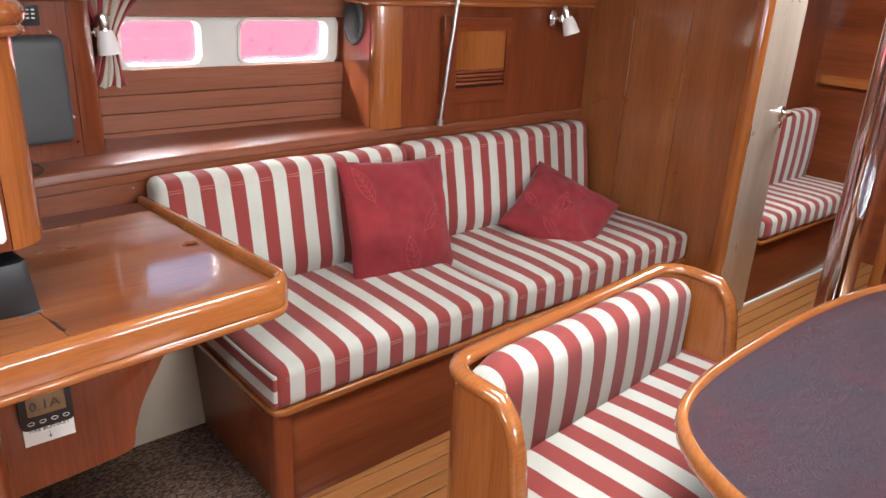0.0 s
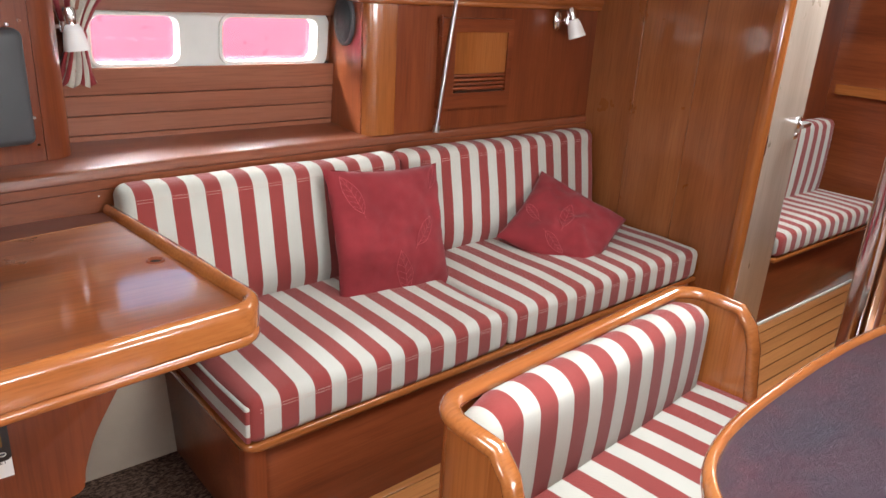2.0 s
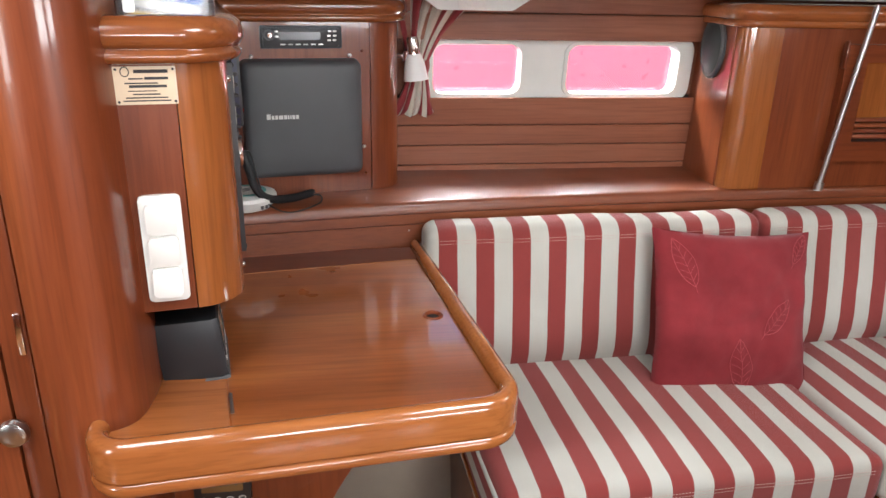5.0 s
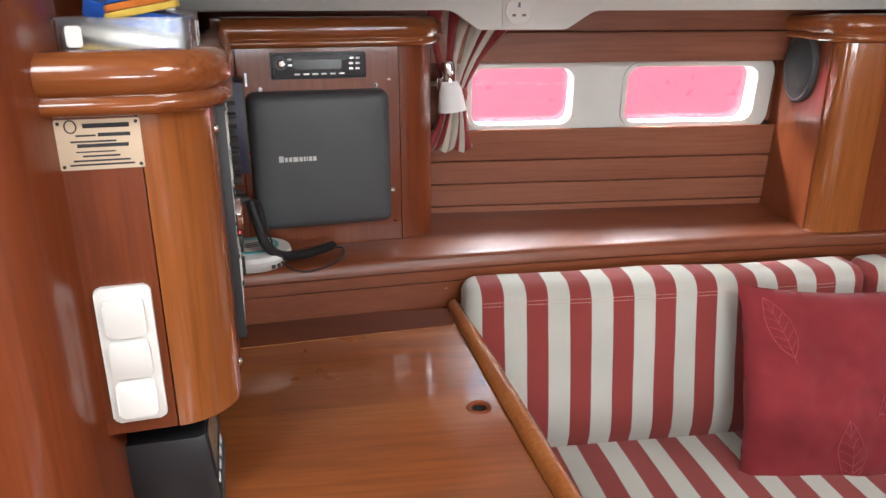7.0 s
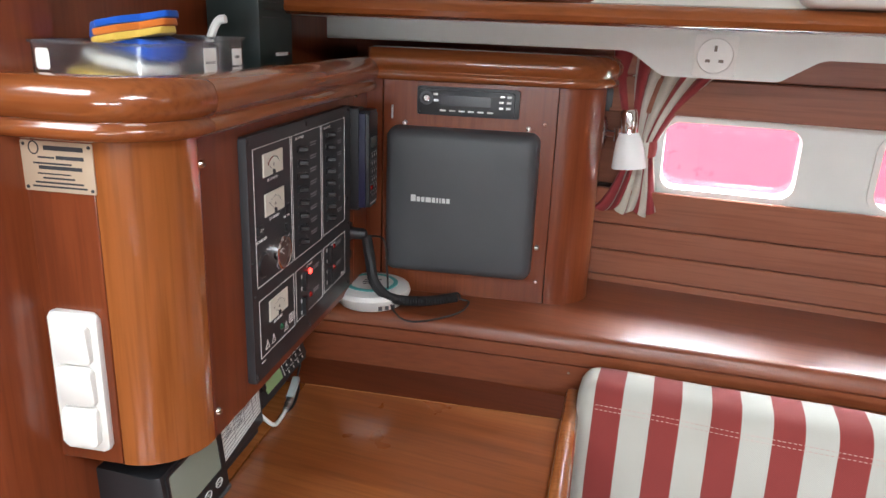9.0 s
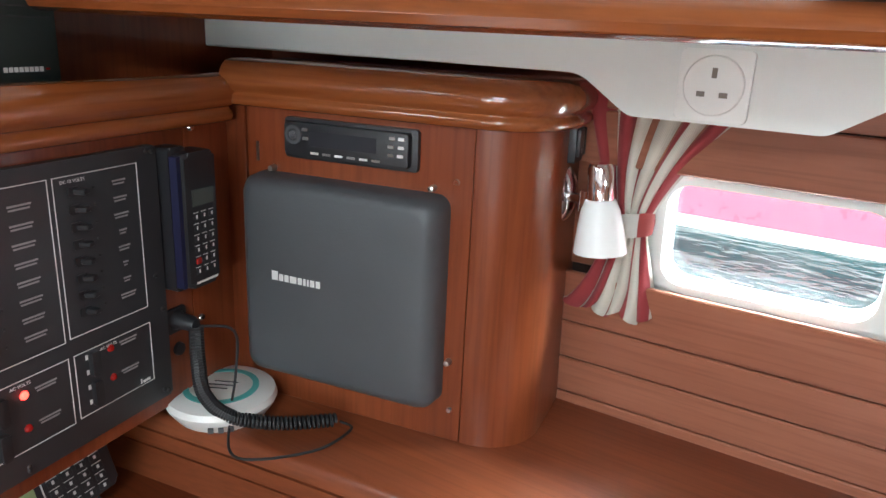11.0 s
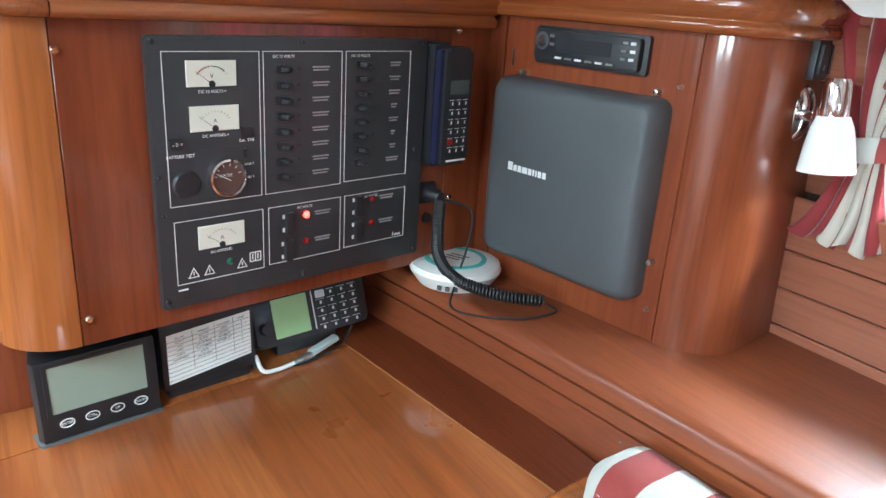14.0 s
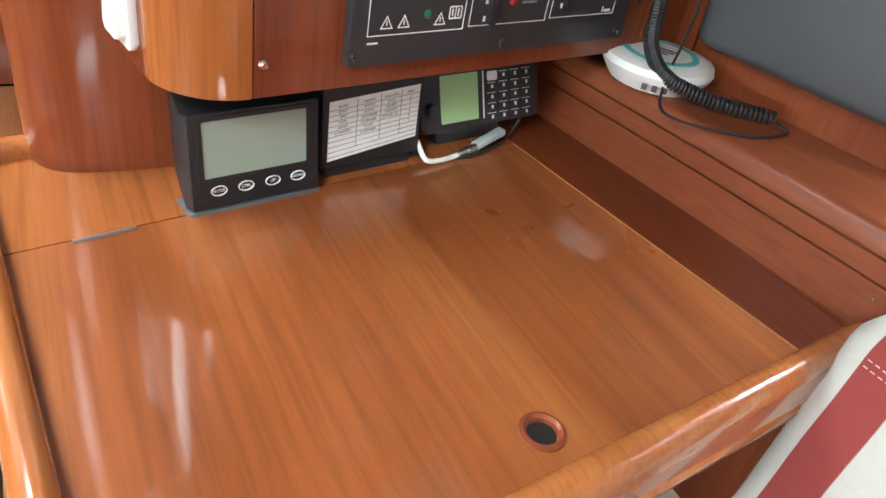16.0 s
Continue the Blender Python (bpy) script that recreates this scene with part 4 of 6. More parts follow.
def reading_lamp(base, normal, drop, group):
    """Chrome swivel spotlight with an opal glass shade."""
    n = Vector(normal).normalized()
    m = Matrix.Translation(base) @ n.to_track_quat("Z", "Y").to_matrix().to_4x4()
    root = new("reading_lamp")
    root.matrix_world = Matrix.Translation(base)
    BASE[root] = (Vector(base), IDENT)
    tagged(root, "unlit chrome reading lamp with an opal glass shade", "lamp", group)
    part("wall_plate", turned(lathe([(0, 0.014), (0.016, 0.014), (0.030, 0.008), (0.036, 0.0)], 28), m @ Matrix.Diagonal((0.8, 1.15, 1, 1))), chrome, root)
    hub = Vector(base) + n * 0.045
    part("arm", join(tube([Vector(base) + n * 0.008, hub], 0.0075), turned(lathe([(0, 0.014), (0.012, 0.014), (0.012, -0.014), (0, -0.014)], 16), Matrix.Translation(hub))), chrome, root)
    d = Vector(drop).normalized()
    mm = Matrix.Translation(hub + n * 0.018 + Vector((0, 0, 0.026))) @ (-d).to_track_quat("Z", "Y").to_matrix().to_4x4()
    part("socket", turned(lathe([(0, 0.028), (0.014, 0.028), (0.017, 0.022), (0.018, -0.022), (0.014, -0.024)], 20), mm), chrome, root)
    part("shade", turned(lathe([(0.013, -0.018), (0.020, -0.020), (0.026, -0.034), (0.031, -0.058), (0.036, -0.092), (0.033, -0.092), (0.028, -0.058), (0.022, -0.034), (0.013, -0.024)], 28), mm), opal, root, "white opal glass shade")
    return root


reading_lamp((2.22, 3.030, 1.325), (0.25, -1, 0), (0.25, -0.25, -1), "reading lamps")
reading_lamp((0.345, 3.252, 1.266), (1, -0.30, 0), (0.10, 0.0, -1), "reading lamps")


# ---- chart table ----
def chart_table():
    root = thing("chart_table", (0.1, 2.6, 0), "varnished mahogany chart table with a raised honey wood fiddle", "desk")
    body = [(-0.41, 2.30), (-0.20, 2.29), (-0.192, 2.125), (-0.16, 2.112), (0.455, 2.172), (0.385, 2.935), (-0.41, 2.935)]
    part("top", prism(body, 0.725, 0.787), edge_x, root)
    hole = circle(0.372, 2.530, 0.0185, 20)
    lid = [(0.0045, 2.132), (0.449, 2.174), (0.376, 2.868), (-0.112, 2.800)]
    part("lid", ring_plate(lid, [hole[::-1]], 0.7865, 0.7905), wood_desk, root, "hinged mahogany lid")
    part("grommet", lathe([(0.013, -0.004), (0.0145, 0.002), (0.018, 0.0045), (0.0215, 0.003), (0.0225, 0.0)], 24, Matrix.Translation((0.372, 2.530, 0.7895))), wood_x, root, "turned wooden finger-hole ring")
    # Disc just under the lid; its black colour gives the hole's shade.
    part("hole_bottom", lathe([(0, 0.0), (0.018, 0.0), (0.018, 0.001)], 20, Matrix.Translation((0.372, 2.530, 0.7875))), gap_black, root)
    part("back_strip", prism([(-0.116, 2.803), (0.3755, 2.872), (0.385, 2.96), (-0.41, 2.96), (-0.41, 2.76)], 0.7865, 0.7905), wood_x, root)
    part("inlay", prism([(-0.113, 2.8005), (0.3758, 2.8685), (0.3757, 2.8702), (-0.1140, 2.8020)], 0.7865, 0.7912), inlay, root, "pale inlaid line")
    part("side_strip", prism([(0.0015, 2.132), (-0.115, 2.800), (-0.41, 2.76), (-0.41, 2.30), (-0.19, 2.29), (-0.184, 2.135), (-0.155, 2.117)], 0.7865, 0.7900), edge_x, root, "paler wooden end of the table")
    for a, b in (((-0.0035, 2.196), (-0.0145, 2.258)), ((-0.0865, 2.671), (-0.098, 2.734))):
        part("hinge", tube([(a[0], a[1], 0.791), (b[0], b[1], 0.791)], 0.0028, 8), steel, root, "slim steel hinge")
    path = [(p[0], p[1], 0) for p in fillet([(-0.212, 2.30), (-0.212, 2.087), (0.482, 2.152), (0.396, 2.955)], [0, 0.065, 0.075, 0], 10)]
    prof = [(0.0, 0.7205), (0.004, 0.724), (0.005, 0.732), (0.003, 0.740), (-0.001, 0.7425), (-0.001, 0.7455), (0.004, 0.748), (0.005, 0.790), (0.003, 0.803), (-0.004, 0.812), (-0.013, 0.8145), (-0.022, 0.811), (-0.027, 0.802), (-0.028, 0.760), (-0.028, 0.7205)]
    part("fiddle", sweep(path, prof), edge_x, root, "glossy rounded honey wood fiddle", sharp=55)
    knee = [(-0.25, 0.72), (0.235, 0.72)] + [(p.x, p.y) for p in curve_pts([(0.232, 0.66, 0), (0.195, 0.60, 0), (0.150, 0.52, 0), (0.126, 0.45, 0), (0.120, 0.415, 0), (0.095, 0.395, 0), (-0.064, 0.380, 0), (-0.25, 0.372, 0)], 6)]
    part("knee_panel", slab_y(knee, 2.300, 2.315, 0.002), wood_z, root, "mahogany panel with a curved end")


chart_table()


def battery_meter():
    root = thing("battery_meter", (-0.048, 2.30, 0.54), "black battery monitor with an amber display", "meter")
    part("case", slab_y(rrect(-0.100, 0.001, 0.540, 0.655, 0.008), 2.283, 2.300, 0.003), black, root)
    part("display", slab_y(rrect(-0.086, -0.012, 0.572, 0.648, 0.003), 2.281, 2.284), lcd_amber, root)
    words("12.0V", 0.030, face_y(-0.048, 2.2808, 0.629), ink, "reading", root)
    words("0.1A", 0.032, face_y(-0.052, 2.2808, 0.594), ink, "reading", root)
    for i in range(4):
        x = -0.082 + i * 0.0225
        part("button", ring_plate([(x + 0.0068 * math.cos(a), 0.5555 + 0.0045 * math.sin(a)) for a in [math.pi * j / 8 for j in range(16)]],
                                  [[(x + 0.0055 * math.cos(a), 0.5555 + 0.0034 * math.sin(a)) for a in [-math.pi * j / 8 for j in range(16)]]], 2.2815, 2.2832, UPRIGHT_Y), print_white, root)
    tag = thing("fire_blanket_label", (-0.05, 2.30, 0.492), "white paper label reading FIRE BLANKET with an arrow", "label")
    part("card", slab_y([(-0.098, 0.493), (0.001, 0.493), (0.001, 0.539), (-0.098, 0.539)], 2.2985, 2.300), paper, tag)
    words("FIRE BLANKET", 0.0125, face_y(-0.047, 2.2983, 0.528), ink, "lettering", tag)
    part("arrow", join(box(-0.0485, -0.0475, 2.2980, 2.2984, 0.505, 0.519), slab_y([(-0.051, 0.507), (-0.048, 0.501), (-0.045, 0.507)], 2.2980, 2.2984)), ink, tag)


battery_meter()
solo("carpet", box(-0.10, 0.498, 2.24, 2.93, 0.0, 0.012, 0.004), carpet_loop, (0.2, 2.6, 0), "brown and cream looped carpet under the chart table", "carpet")
struct("wall_settee_end", box(-0.41, 0.505, 2.925, 2.985, 0.4205, 0.72), wood_z, "mahogany end panel between settee and chart table", "wall")
liner_tan = plain("tan_hull_liner", (0.42, 0.34, 0.26), 0.7, 0, 0.2, 90.0, 0.08)
struct("wall_hull_liner", slab_x([(2.855, 0.0), (2.885, 0.0), (2.97, 0.42), (2.94, 0.42)], -0.41, 0.56), liner_tan, "tan moulded hull liner below the chart table", "wall")
solo("pedestal_leg", box(-0.150, -0.128, 2.45, 2.50, 0.0, 0.72, 0.003), gel, (-0.14, 2.47, 0), "white support leg below the chart table", "leg")


# ---- instrument cabinet ----
def arc(cx, cy, r, a0, a1, n=10):
    return [(cx + r * math.cos(radians(a0 + (a1 - a0) * i / n)), cy + r * math.sin(radians(a0 + (a1 - a0) * i / n))) for i in range(n + 1)]


CAB_Z0, CAB_Z1 = 0.943, 1.348


def instrument_cabinet():
    root = thing("instrument_cabinet", (-0.12, 0.3, CAB_Z0), "hanging mahogany instrument cabinet with a rounded corner", "cabinet", at=NAV)
    r = 0.078
    part("front", box(-0.175, -0.0795, -0.090, -0.070, CAB_Z0, CAB_Z1, 0.001, 1), wood_z, root)
    # Lighter honey wood here carries the light that falls on the rounded corner.
    part("corner_post", prism([(-0.078, -0.07)] + [(-0.078, -0.090)] + arc(-0.078, -0.090 + r, r, -90, 0, 14) + [(-0.02, -0.012)], CAB_Z0, CAB_Z1, 0.0008, 1), edge_z, root)
    part("fascia", box(-0.018, 0.0, -0.0105, 0.585, CAB_Z0, CAB_Z1, 0.0008, 1), wood_z, root)
    part("end_stile", box(-0.018, 0.0, 0.5865, 0.676, CAB_Z0 - 0.031, CAB_Z1, 0.0008, 1), wood_z, root)
    # Filler block, coloured black for the shade seen between the panels.
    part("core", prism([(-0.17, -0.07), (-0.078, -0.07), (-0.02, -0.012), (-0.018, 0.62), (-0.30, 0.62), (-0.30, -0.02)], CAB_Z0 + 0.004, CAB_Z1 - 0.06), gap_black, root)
    part("shelf_top", prism([(-0.30, -0.06), (-0.078, -0.07), (-0.02, -0.012), (-0.018, 0.64), (-0.42, 0.64)], 1.33, 1.348), wood_y, root)
    path = [(-0.178, -0.090, 0), (-0.12, -0.090, 0)] + [(x, y, 0) for x, y in arc(-0.078, -0.012, 0.078, -90, 0, 14)] + [(0.0, 0.66, 0)]
    z = 1.338
    prof = [(-0.014, z), (0.014, z), (0.022, z + 0.003), (0.0255, z + 0.009), (0.0245, z + 0.016), (0.019, z + 0.0195), (0.019, z + 0.0215), (0.024, z + 0.024), (0.0295, z + 0.034), (0.0295, z + 0.046), (0.025, z + 0.058), (0.014, z + 0.066), (0.0, z + 0.068), (-0.014, z + 0.066)]
    part("crown", sweep(path[:-1], prof), crown_x, root, "rounded glossy crown moulding", sharp=60)
    part("crown", sweep(path[-2:], prof), crown_y, root, "rounded glossy crown moulding", sharp=60)
    for v, zz in ((-0.006, 1.304), (-0.001, 0.978), (0.60, 1.335), (0.60, 1.055)):
        part("screw", lathe([(0, 0.0045), (0.0035, 0.0045), (0.0055, 0.002), (0.006, 0.0)], 12, face_x(0.0, v, zz)), chrome, root)


instrument_cabinet()


def certificate_plate():
    root = thing("certificate_plate", (-0.12, -0.0905, 1.27), "engraved warm metal certificate plate with four screws", "plate", at=NAV)
    x0, x1, z0, z1 = -0.162, -0.076, 1.279, 1.334
    part("plate", slab_y(rrect(x0, x1, z0, z1, 0.002), -0.0918, -0.0903), brass_plate, root)
    m = face_y(0, -0.0918, 0)
    lines = [(0.028, 0.075, 0.0455, 0.0505), (0.020, 0.040, 0.0365, 0.0385), (0.042, 0.075, 0.036, 0.040), (0.014, 0.060, 0.0300, 0.0320), (0.020, 0.072, 0.0245, 0.0285), (0.018, 0.058, 0.0190, 0.0205), (0.024, 0.062, 0.0140, 0.0160), (0.014, 0.072, 0.0090, 0.0110), (0.010, 0.076, 0.0045, 0.0065)]
    for a, b, c, d in lines:
        part("engraved_line", bars([(x0 + a, x0 + b, z0 + c, z0 + d)], 0.0003, m), ink, root)
    part("emblem", ring_plate([(x0 + 0.016 + 0.0065 * math.cos(a), z0 + 0.0475 + 0.0075 * math.sin(a)) for a in [math.pi * j / 10 for j in range(20)]], [[(x0 + 0.016 + 0.005 * math.cos(a), z0 + 0.0475 + 0.006 * math.sin(a)) for a in [-math.pi * j / 10 for j in range(20)]]], 0, 0.0003, m), ink, root, "small oval emblem")
    for x in (x0 + 0.004, x1 - 0.004):
        for zz in (z0 + 0.004, z1 - 0.004):
            part("screw", lathe([(0, 0.0012), (0.0016, 0.001), (0.002, 0.0)], 10, face_y(x, -0.0918, zz)), ink, root)


certificate_plate()


def light_switches():
    root = thing("light_switch", (-0.105, -0.0905, 0.965), "triple white rocker light switch", "switch", at=NAV)
    x0, x1, z0, z1 = -0.151, -0.089, 0.964, 1.141
    part("plate", slab_y(rrect(x0, x1, z0, z1, 0.007), -0.099, -0.0903, 0.003), white_pl, root)
    for i in range(3):
        a = z0 + 0.008 + i * 0.0535
        part("rocker", turned(slab_y(rrect(x0 + 0.0085, x1 - 0.0085, -0.0245, 0.0245, 0.006), -0.010, 0.0, 0.0025), Matrix.Translation((0, -0.0972, a + 0.0255)) @ Matrix.Rotation(radians(5 if i else -4), 4, "X")), white_pl, root)


light_switches()


# ---- stereo corner ----
def radio_locker():
    root = thing("radio_locker", (0.15, 0.78, 0.912), "mahogany locker with a rounded corner post beside the curtain", "locker", at=NAVR)
    part("front", box(-0.0065, 0.3465, 0.690, 0.708, 0.912, 1.372, 0.0008, 1), wood_z, root)
    part("side_stile", box(-0.05, -0.0085, 0.688, 0.708, 0.912, 1.372, 0.0008, 1), wood_z, root)
    part("corner_post", prism([(0.348, 0.71), (0.348, 0.690)] + arc(0.355, 0.775, 0.085, -90, 0, 14) + [(0.440, 0.975), (0.423, 0.975), (0.423, 0.80)], 0.912, 1.372), wood_z, root)
    part("core", box(-0.05, 0.350, 0.712, 0.88, 0.915, 1.372), gap_black, root)
    z = 1.362
    path = [(-0.03, 0.690, 0), (0.30, 0.690, 0)] + [(x, y, 0) for x, y in arc(0.355, 0.775, 0.085, -90, 0, 12)] + [(0.440, 0.90, 0)]
    prof = [(-0.15, z), (0.012, z), (0.020, z + 0.003), (0.0235, z + 0.009), (0.0225, z + 0.015), (0.018, z + 0.018), (0.018, z + 0.020), (0.023, z + 0.023), (0.028, z + 0.033), (0.028, z + 0.042), (0.022, z + 0.054), (0.012, z + 0.062), (-0.002, z + 0.064), (-0.15, z + 0.064)]
    part("crown", sweep(path[:2] + path[2:], [(a if a > -0.1 else -0.06, b) for a, b in prof]), crown_x, root, "rounded mahogany crown moulding", sharp=60)
    part("top", box(-0.05, 0.40, 0.72, 0.86, 1.40, 1.422), wood_x, root)
    part("catch_plate", slab_y(rrect(0.010, 0.014, 1.284, 1.312, 0.001), 0.6885, 0.690), steel, root, "thin bright catch plate")
    for u, zz in ((0.324, 1.290), (0.330, 0.960)):
        part("screw", lathe([(0, 0.003), (0.0035, 0.003), (0.005, 0.0)], 12, face_y(u, 0.690, zz)), chrome, root)


radio_locker()


def car_stereo():
    root = thing("car_stereo", (0.168, 0.69, 1.297), "black car radio set into the locker front", "radio", at=NAVR)
    y = 0.690
    part("bezel", slab_y(rrect(0.065, 0.271, 1.297, 1.353, 0.004), y - 0.008, y, 0.002), black, root)
    part("faceplate", slab_y(rrect(0.071, 0.262, 1.302, 1.348, 0.004), y - 0.018, y - 0.007, 0.003), black, root)
    part("display", box(0.112, 0.215, y - 0.0186, y - 0.0178, 1.318, 1.338), smoked, root, "dark display")
    part("knob", lathe([(0, 0.006), (0.006, 0.006), (0.007, 0.0)], 20, face_y(0.088, y - 0.018, 1.331)), chrome, root)
    part("wheel", lathe([(0.0085, 0.0015), (0.013, 0.0015), (0.0135, 0.0)], 24, face_y(0.086, y - 0.018, 1.331)), charcoal, root)
    for i in range(6):
        part("button", box(0.114 + i * 0.019, 0.126 + i * 0.019, y - 0.0192, y - 0.0178, 1.3065, 1.3095), steel if i % 2 else print_white, root)
    for dx, dz in ((0.234, 1.338), (0.247, 1.338), (0.232, 1.327), (0.247, 1.327), (0.232, 1.316), (0.246, 1.316), (0.100, 1.337), (0.101, 1.325)):
        part("button", box(dx, dx + 0.009, y - 0.0194, y - 0.0178, dz, dz + 0.0045, 0.0006, 1), print_white if dx > 0.24 else steel, root)


car_stereo()


def plotter_cover():
    root = thing("plotter_cover", (0.18, 0.69, 0.985), "charcoal plastic sun cover over a chart plotter", "cover", at=NAVR)
    bm = bmesh.new()
    loops = []
    for y, g, rr in ((0.690, 0.0, 0.020), (0.662, 0.002, 0.020), (0.652, 0.006, 0.022), (0.646, 0.013, 0.022), (0.644, 0.020, 0.022), (0.6425, 0.06, 0.02), (0.642, 0.12, 0.01)):
        loops.append([bm.verts.new((p[0], y, p[1])) for p in rrect(0.007 + g, 0.318 - g, 0.968 + g, 1.272 - g, rr, 6)])
    for a, b in zip(loops, loops[1:]):
        for i in range(len(a)):
            bm.faces.new((a[i], a[(i + 1) % len(a)], b[(i + 1) % len(a)], b[i]))
    bm.faces.new(loops[-1])
    part("shell", bm, charcoal, root, sharp=70)
    rects, x = [], 0.066
    for i, w in enumerate((0.010, 0.007, 0.007, 0.011, 0.007, 0.004, 0.003, 0.007, 0.007)):
        rects.append((x, x + w, 1.1250, 1.1350 if i else 1.1385))
        x += w + 0.0022
    part("brand_mark", bars(rects, 0.0006, face_y(0, 0.6423, 0)), print_white, root, "pale grey raised mark")
    for u, zz in ((0.292, 1.279), (0.040, 1.277), (0.326, 1.036)):
        part("clip", lathe([(0, 0.012), (0.004, 0.011), (0.005, 0.0)], 10, face_y(u, 0.690, zz)), steel, root)


plotter_cover()

# ---- electrics on the instrument cabinet ----
def frame_line(v0, v1, z0, z1, w=0.0009):
    return [(v0, v1, z0, z0 + w), (v0, v1, z1 - w, z1), (v0, v0 + w, z0 + w, z1 - w), (v1 - w, v1, z0 + w, z1 - w)]


def electric_panel():
    root = thing("electric_panel", (0.0, 0.3, 0.976), "black electrical switch panel with meters and rows of breakers", "switch panel", at=NAV)
    f = 0.0125
    part("plate", slab_x(rrect(0.088, 0.523, 0.970, 1.322, 0.004), 0.0, 0.012, 0.002), panel_black, root)
    m = face_x(f - 0.0005, 0, 0)
    for v, z in ((0.095, 1.315), (0.300, 1.314), (0.515, 1.315), (0.096, 1.100), (0.515, 1.100), (0.096, 0.978), (0.300, 0.978), (0.515, 0.978)):
        part("screw", lathe([(0, 0.0022), (0.0022, 0.0020), (0.0036, 0.0)], 10, face_x(0.012, v, z)), black, root)
    for v0, v1, z0, z1 in ((0.105, 0.234, 1.110, 1.304), (0.239, 0.364, 1.110, 1.304), (0.370, 0.490, 1.112, 1.304), (0.108, 0.235, 1.002, 1.090), (0.243, 0.365, 1.004, 1.090), (0.372, 0.491, 1.006, 1.090)):
        part("printed_frame", bars(frame_line(v0, v1, z0, z1), 0.0006, m), print_white, root, "thin white printed frame")
    for v, z, t in ((0.270, 1.297, "DC 12 VOLTS"), (0.396, 1.297, "DC 12 VOLTS"), (0.168, 1.2545, "DC 12 VOLTS ="), (0.170, 1.1985, "DC AMPERES ="), (0.302, 1.0835, "AC VOLTS"), (0.422, 1.0835, "AC VOLTS"), (0.171, 1.0405, "AC AMPERES"), (0.122, 1.175, "BATTERIE TEST"), (0.216, 1.157, "Jauge 1"), (0.216, 1.139, "Jauge 2"), (0.213, 1.189, "Ext.  TAB")):
        words(t, 0.0055 if "J" not in t else 0.0048, face_x(f, v, z), print_white, "lettering", root, 0.0002)
    for v0, z0, mark in ((0.135, 1.262, "V"), (0.137, 1.206, "A"), (0.140, 1.048, "A")):
        g = part("meter", slab_x([(v0 - 0.001, z0 - 0.001), (v0 + 0.065, z0 - 0.001), (v0 + 0.065, z0 + 0.031), (v0 - 0.001, z0 + 0.031)], 0.012, 0.0145, 0.0006, 1), dial, root, "cream meter face")
        c = (v0 + 0.032, z0 + 0.002)
        words(mark, 0.008, face_x(0.0146, c[0], z0 + 0.012), ink, "lettering", g, 0.0001)
        tick = []
        for i in range(11):
            a = radians(145 - 11 * i)
            p, q = 0.0205, 0.0235
            tick.append(tube([(0.0147, c[0] + p * 1.05 * math.cos(a), c[1] + p * math.sin(a)), (0.0147, c[0] + q * 1.05 * math.cos(a), c[1] + q * math.sin(a))], 0.00025, 4))
        part("scale", join(*tick), ink, g)
        part("needle", tube([(0.0148, c[0], c[1]), (0.0148, c[0] - 0.021, c[1] + 0.016)], 0.0003, 4), ink, g)
        part("pivot", lathe([(0, 0.0016), (0.004, 0.0012), (0.0045, 0)], 12, face_x(0.0146, c[0], c[1])), black, g)
        if mark == "V":
            part("red_arc", tube([(0.0148, c[0] + 0.0235 * math.cos(radians(a)), c[1] + 0.022 * math.sin(radians(a))) for a in range(95, 146, 5)], 0.0006, 4), red_lens, g, "red part of the scale")
            part("green_arc", tube([(0.0148, c[0] + 0.0235 * math.cos(radians(a)), c[1] + 0.022 * math.sin(radians(a))) for a in range(45, 91, 5)], 0.0006, 4), green_lens, g)
    g = part("water_gauge", lathe([(0.0, 0.006), (0.021, 0.006), (0.0215, 0.010), (0.025, 0.009), (0.0255, 0.0)], 32, face_x(0.012, 0.182, 1.142)), gauge_brown, root, "round water gauge with a metal bezel")
    words("WATER", 0.0055, face_x(0.0181, 0.179, 1.1455), print_white, "lettering", g, 0.0001)
    part("bezel", lathe([(0.0215, 0.0085), (0.023, 0.0108), (0.0255, 0.009), (0.026, 0.0)], 32, face_x(0.012, 0.182, 1.142)), chrome, g)
    part("needle", tube([(0.0184, 0.186, 1.138), (0.0184, 0.166, 1.149)], 0.0006, 4), print_white, g)
    part("ticks", join(*[tube([(0.0182, 0.182 + 0.016 * math.cos(radians(a)), 1.142 + 0.016 * math.sin(radians(a))), (0.0182, 0.182 + 0.0195 * math.cos(radians(a)), 1.142 + 0.0195 * math.sin(radians(a)))], 0.0006, 4) for a in (20, 50, 80, 110, 140, 170)]), print_white, g)
    part("blank_cap", lathe([(0, 0.003), (0.016, 0.003), (0.0185, 0.001), (0.019, 0.0)], 28, face_x(0.012, 0.128, 1.138)), black, root)
    part("test_switch", slab_x(rrect(0.108, 0.126, 1.184, 1.198, 0.002), 0.012, 0.0155, 0.0015), black, root)
    words("- 0 =", 0.007, face_x(0.0157, 0.118, 1.191), print_white, "lettering", root, 0.0001)
    part("tank_switch", slab_x(rrect(0.205, 0.222, 1.192, 1.207, 0.002), 0.012, 0.0150, 0.0015), black, root)
    for z in (1.166, 1.128):
        part("tank_switch", slab_x(rrect(0.206, 0.212, z, z + 0.012, 0.001), 0.012, 0.0150, 0.001), black, root)

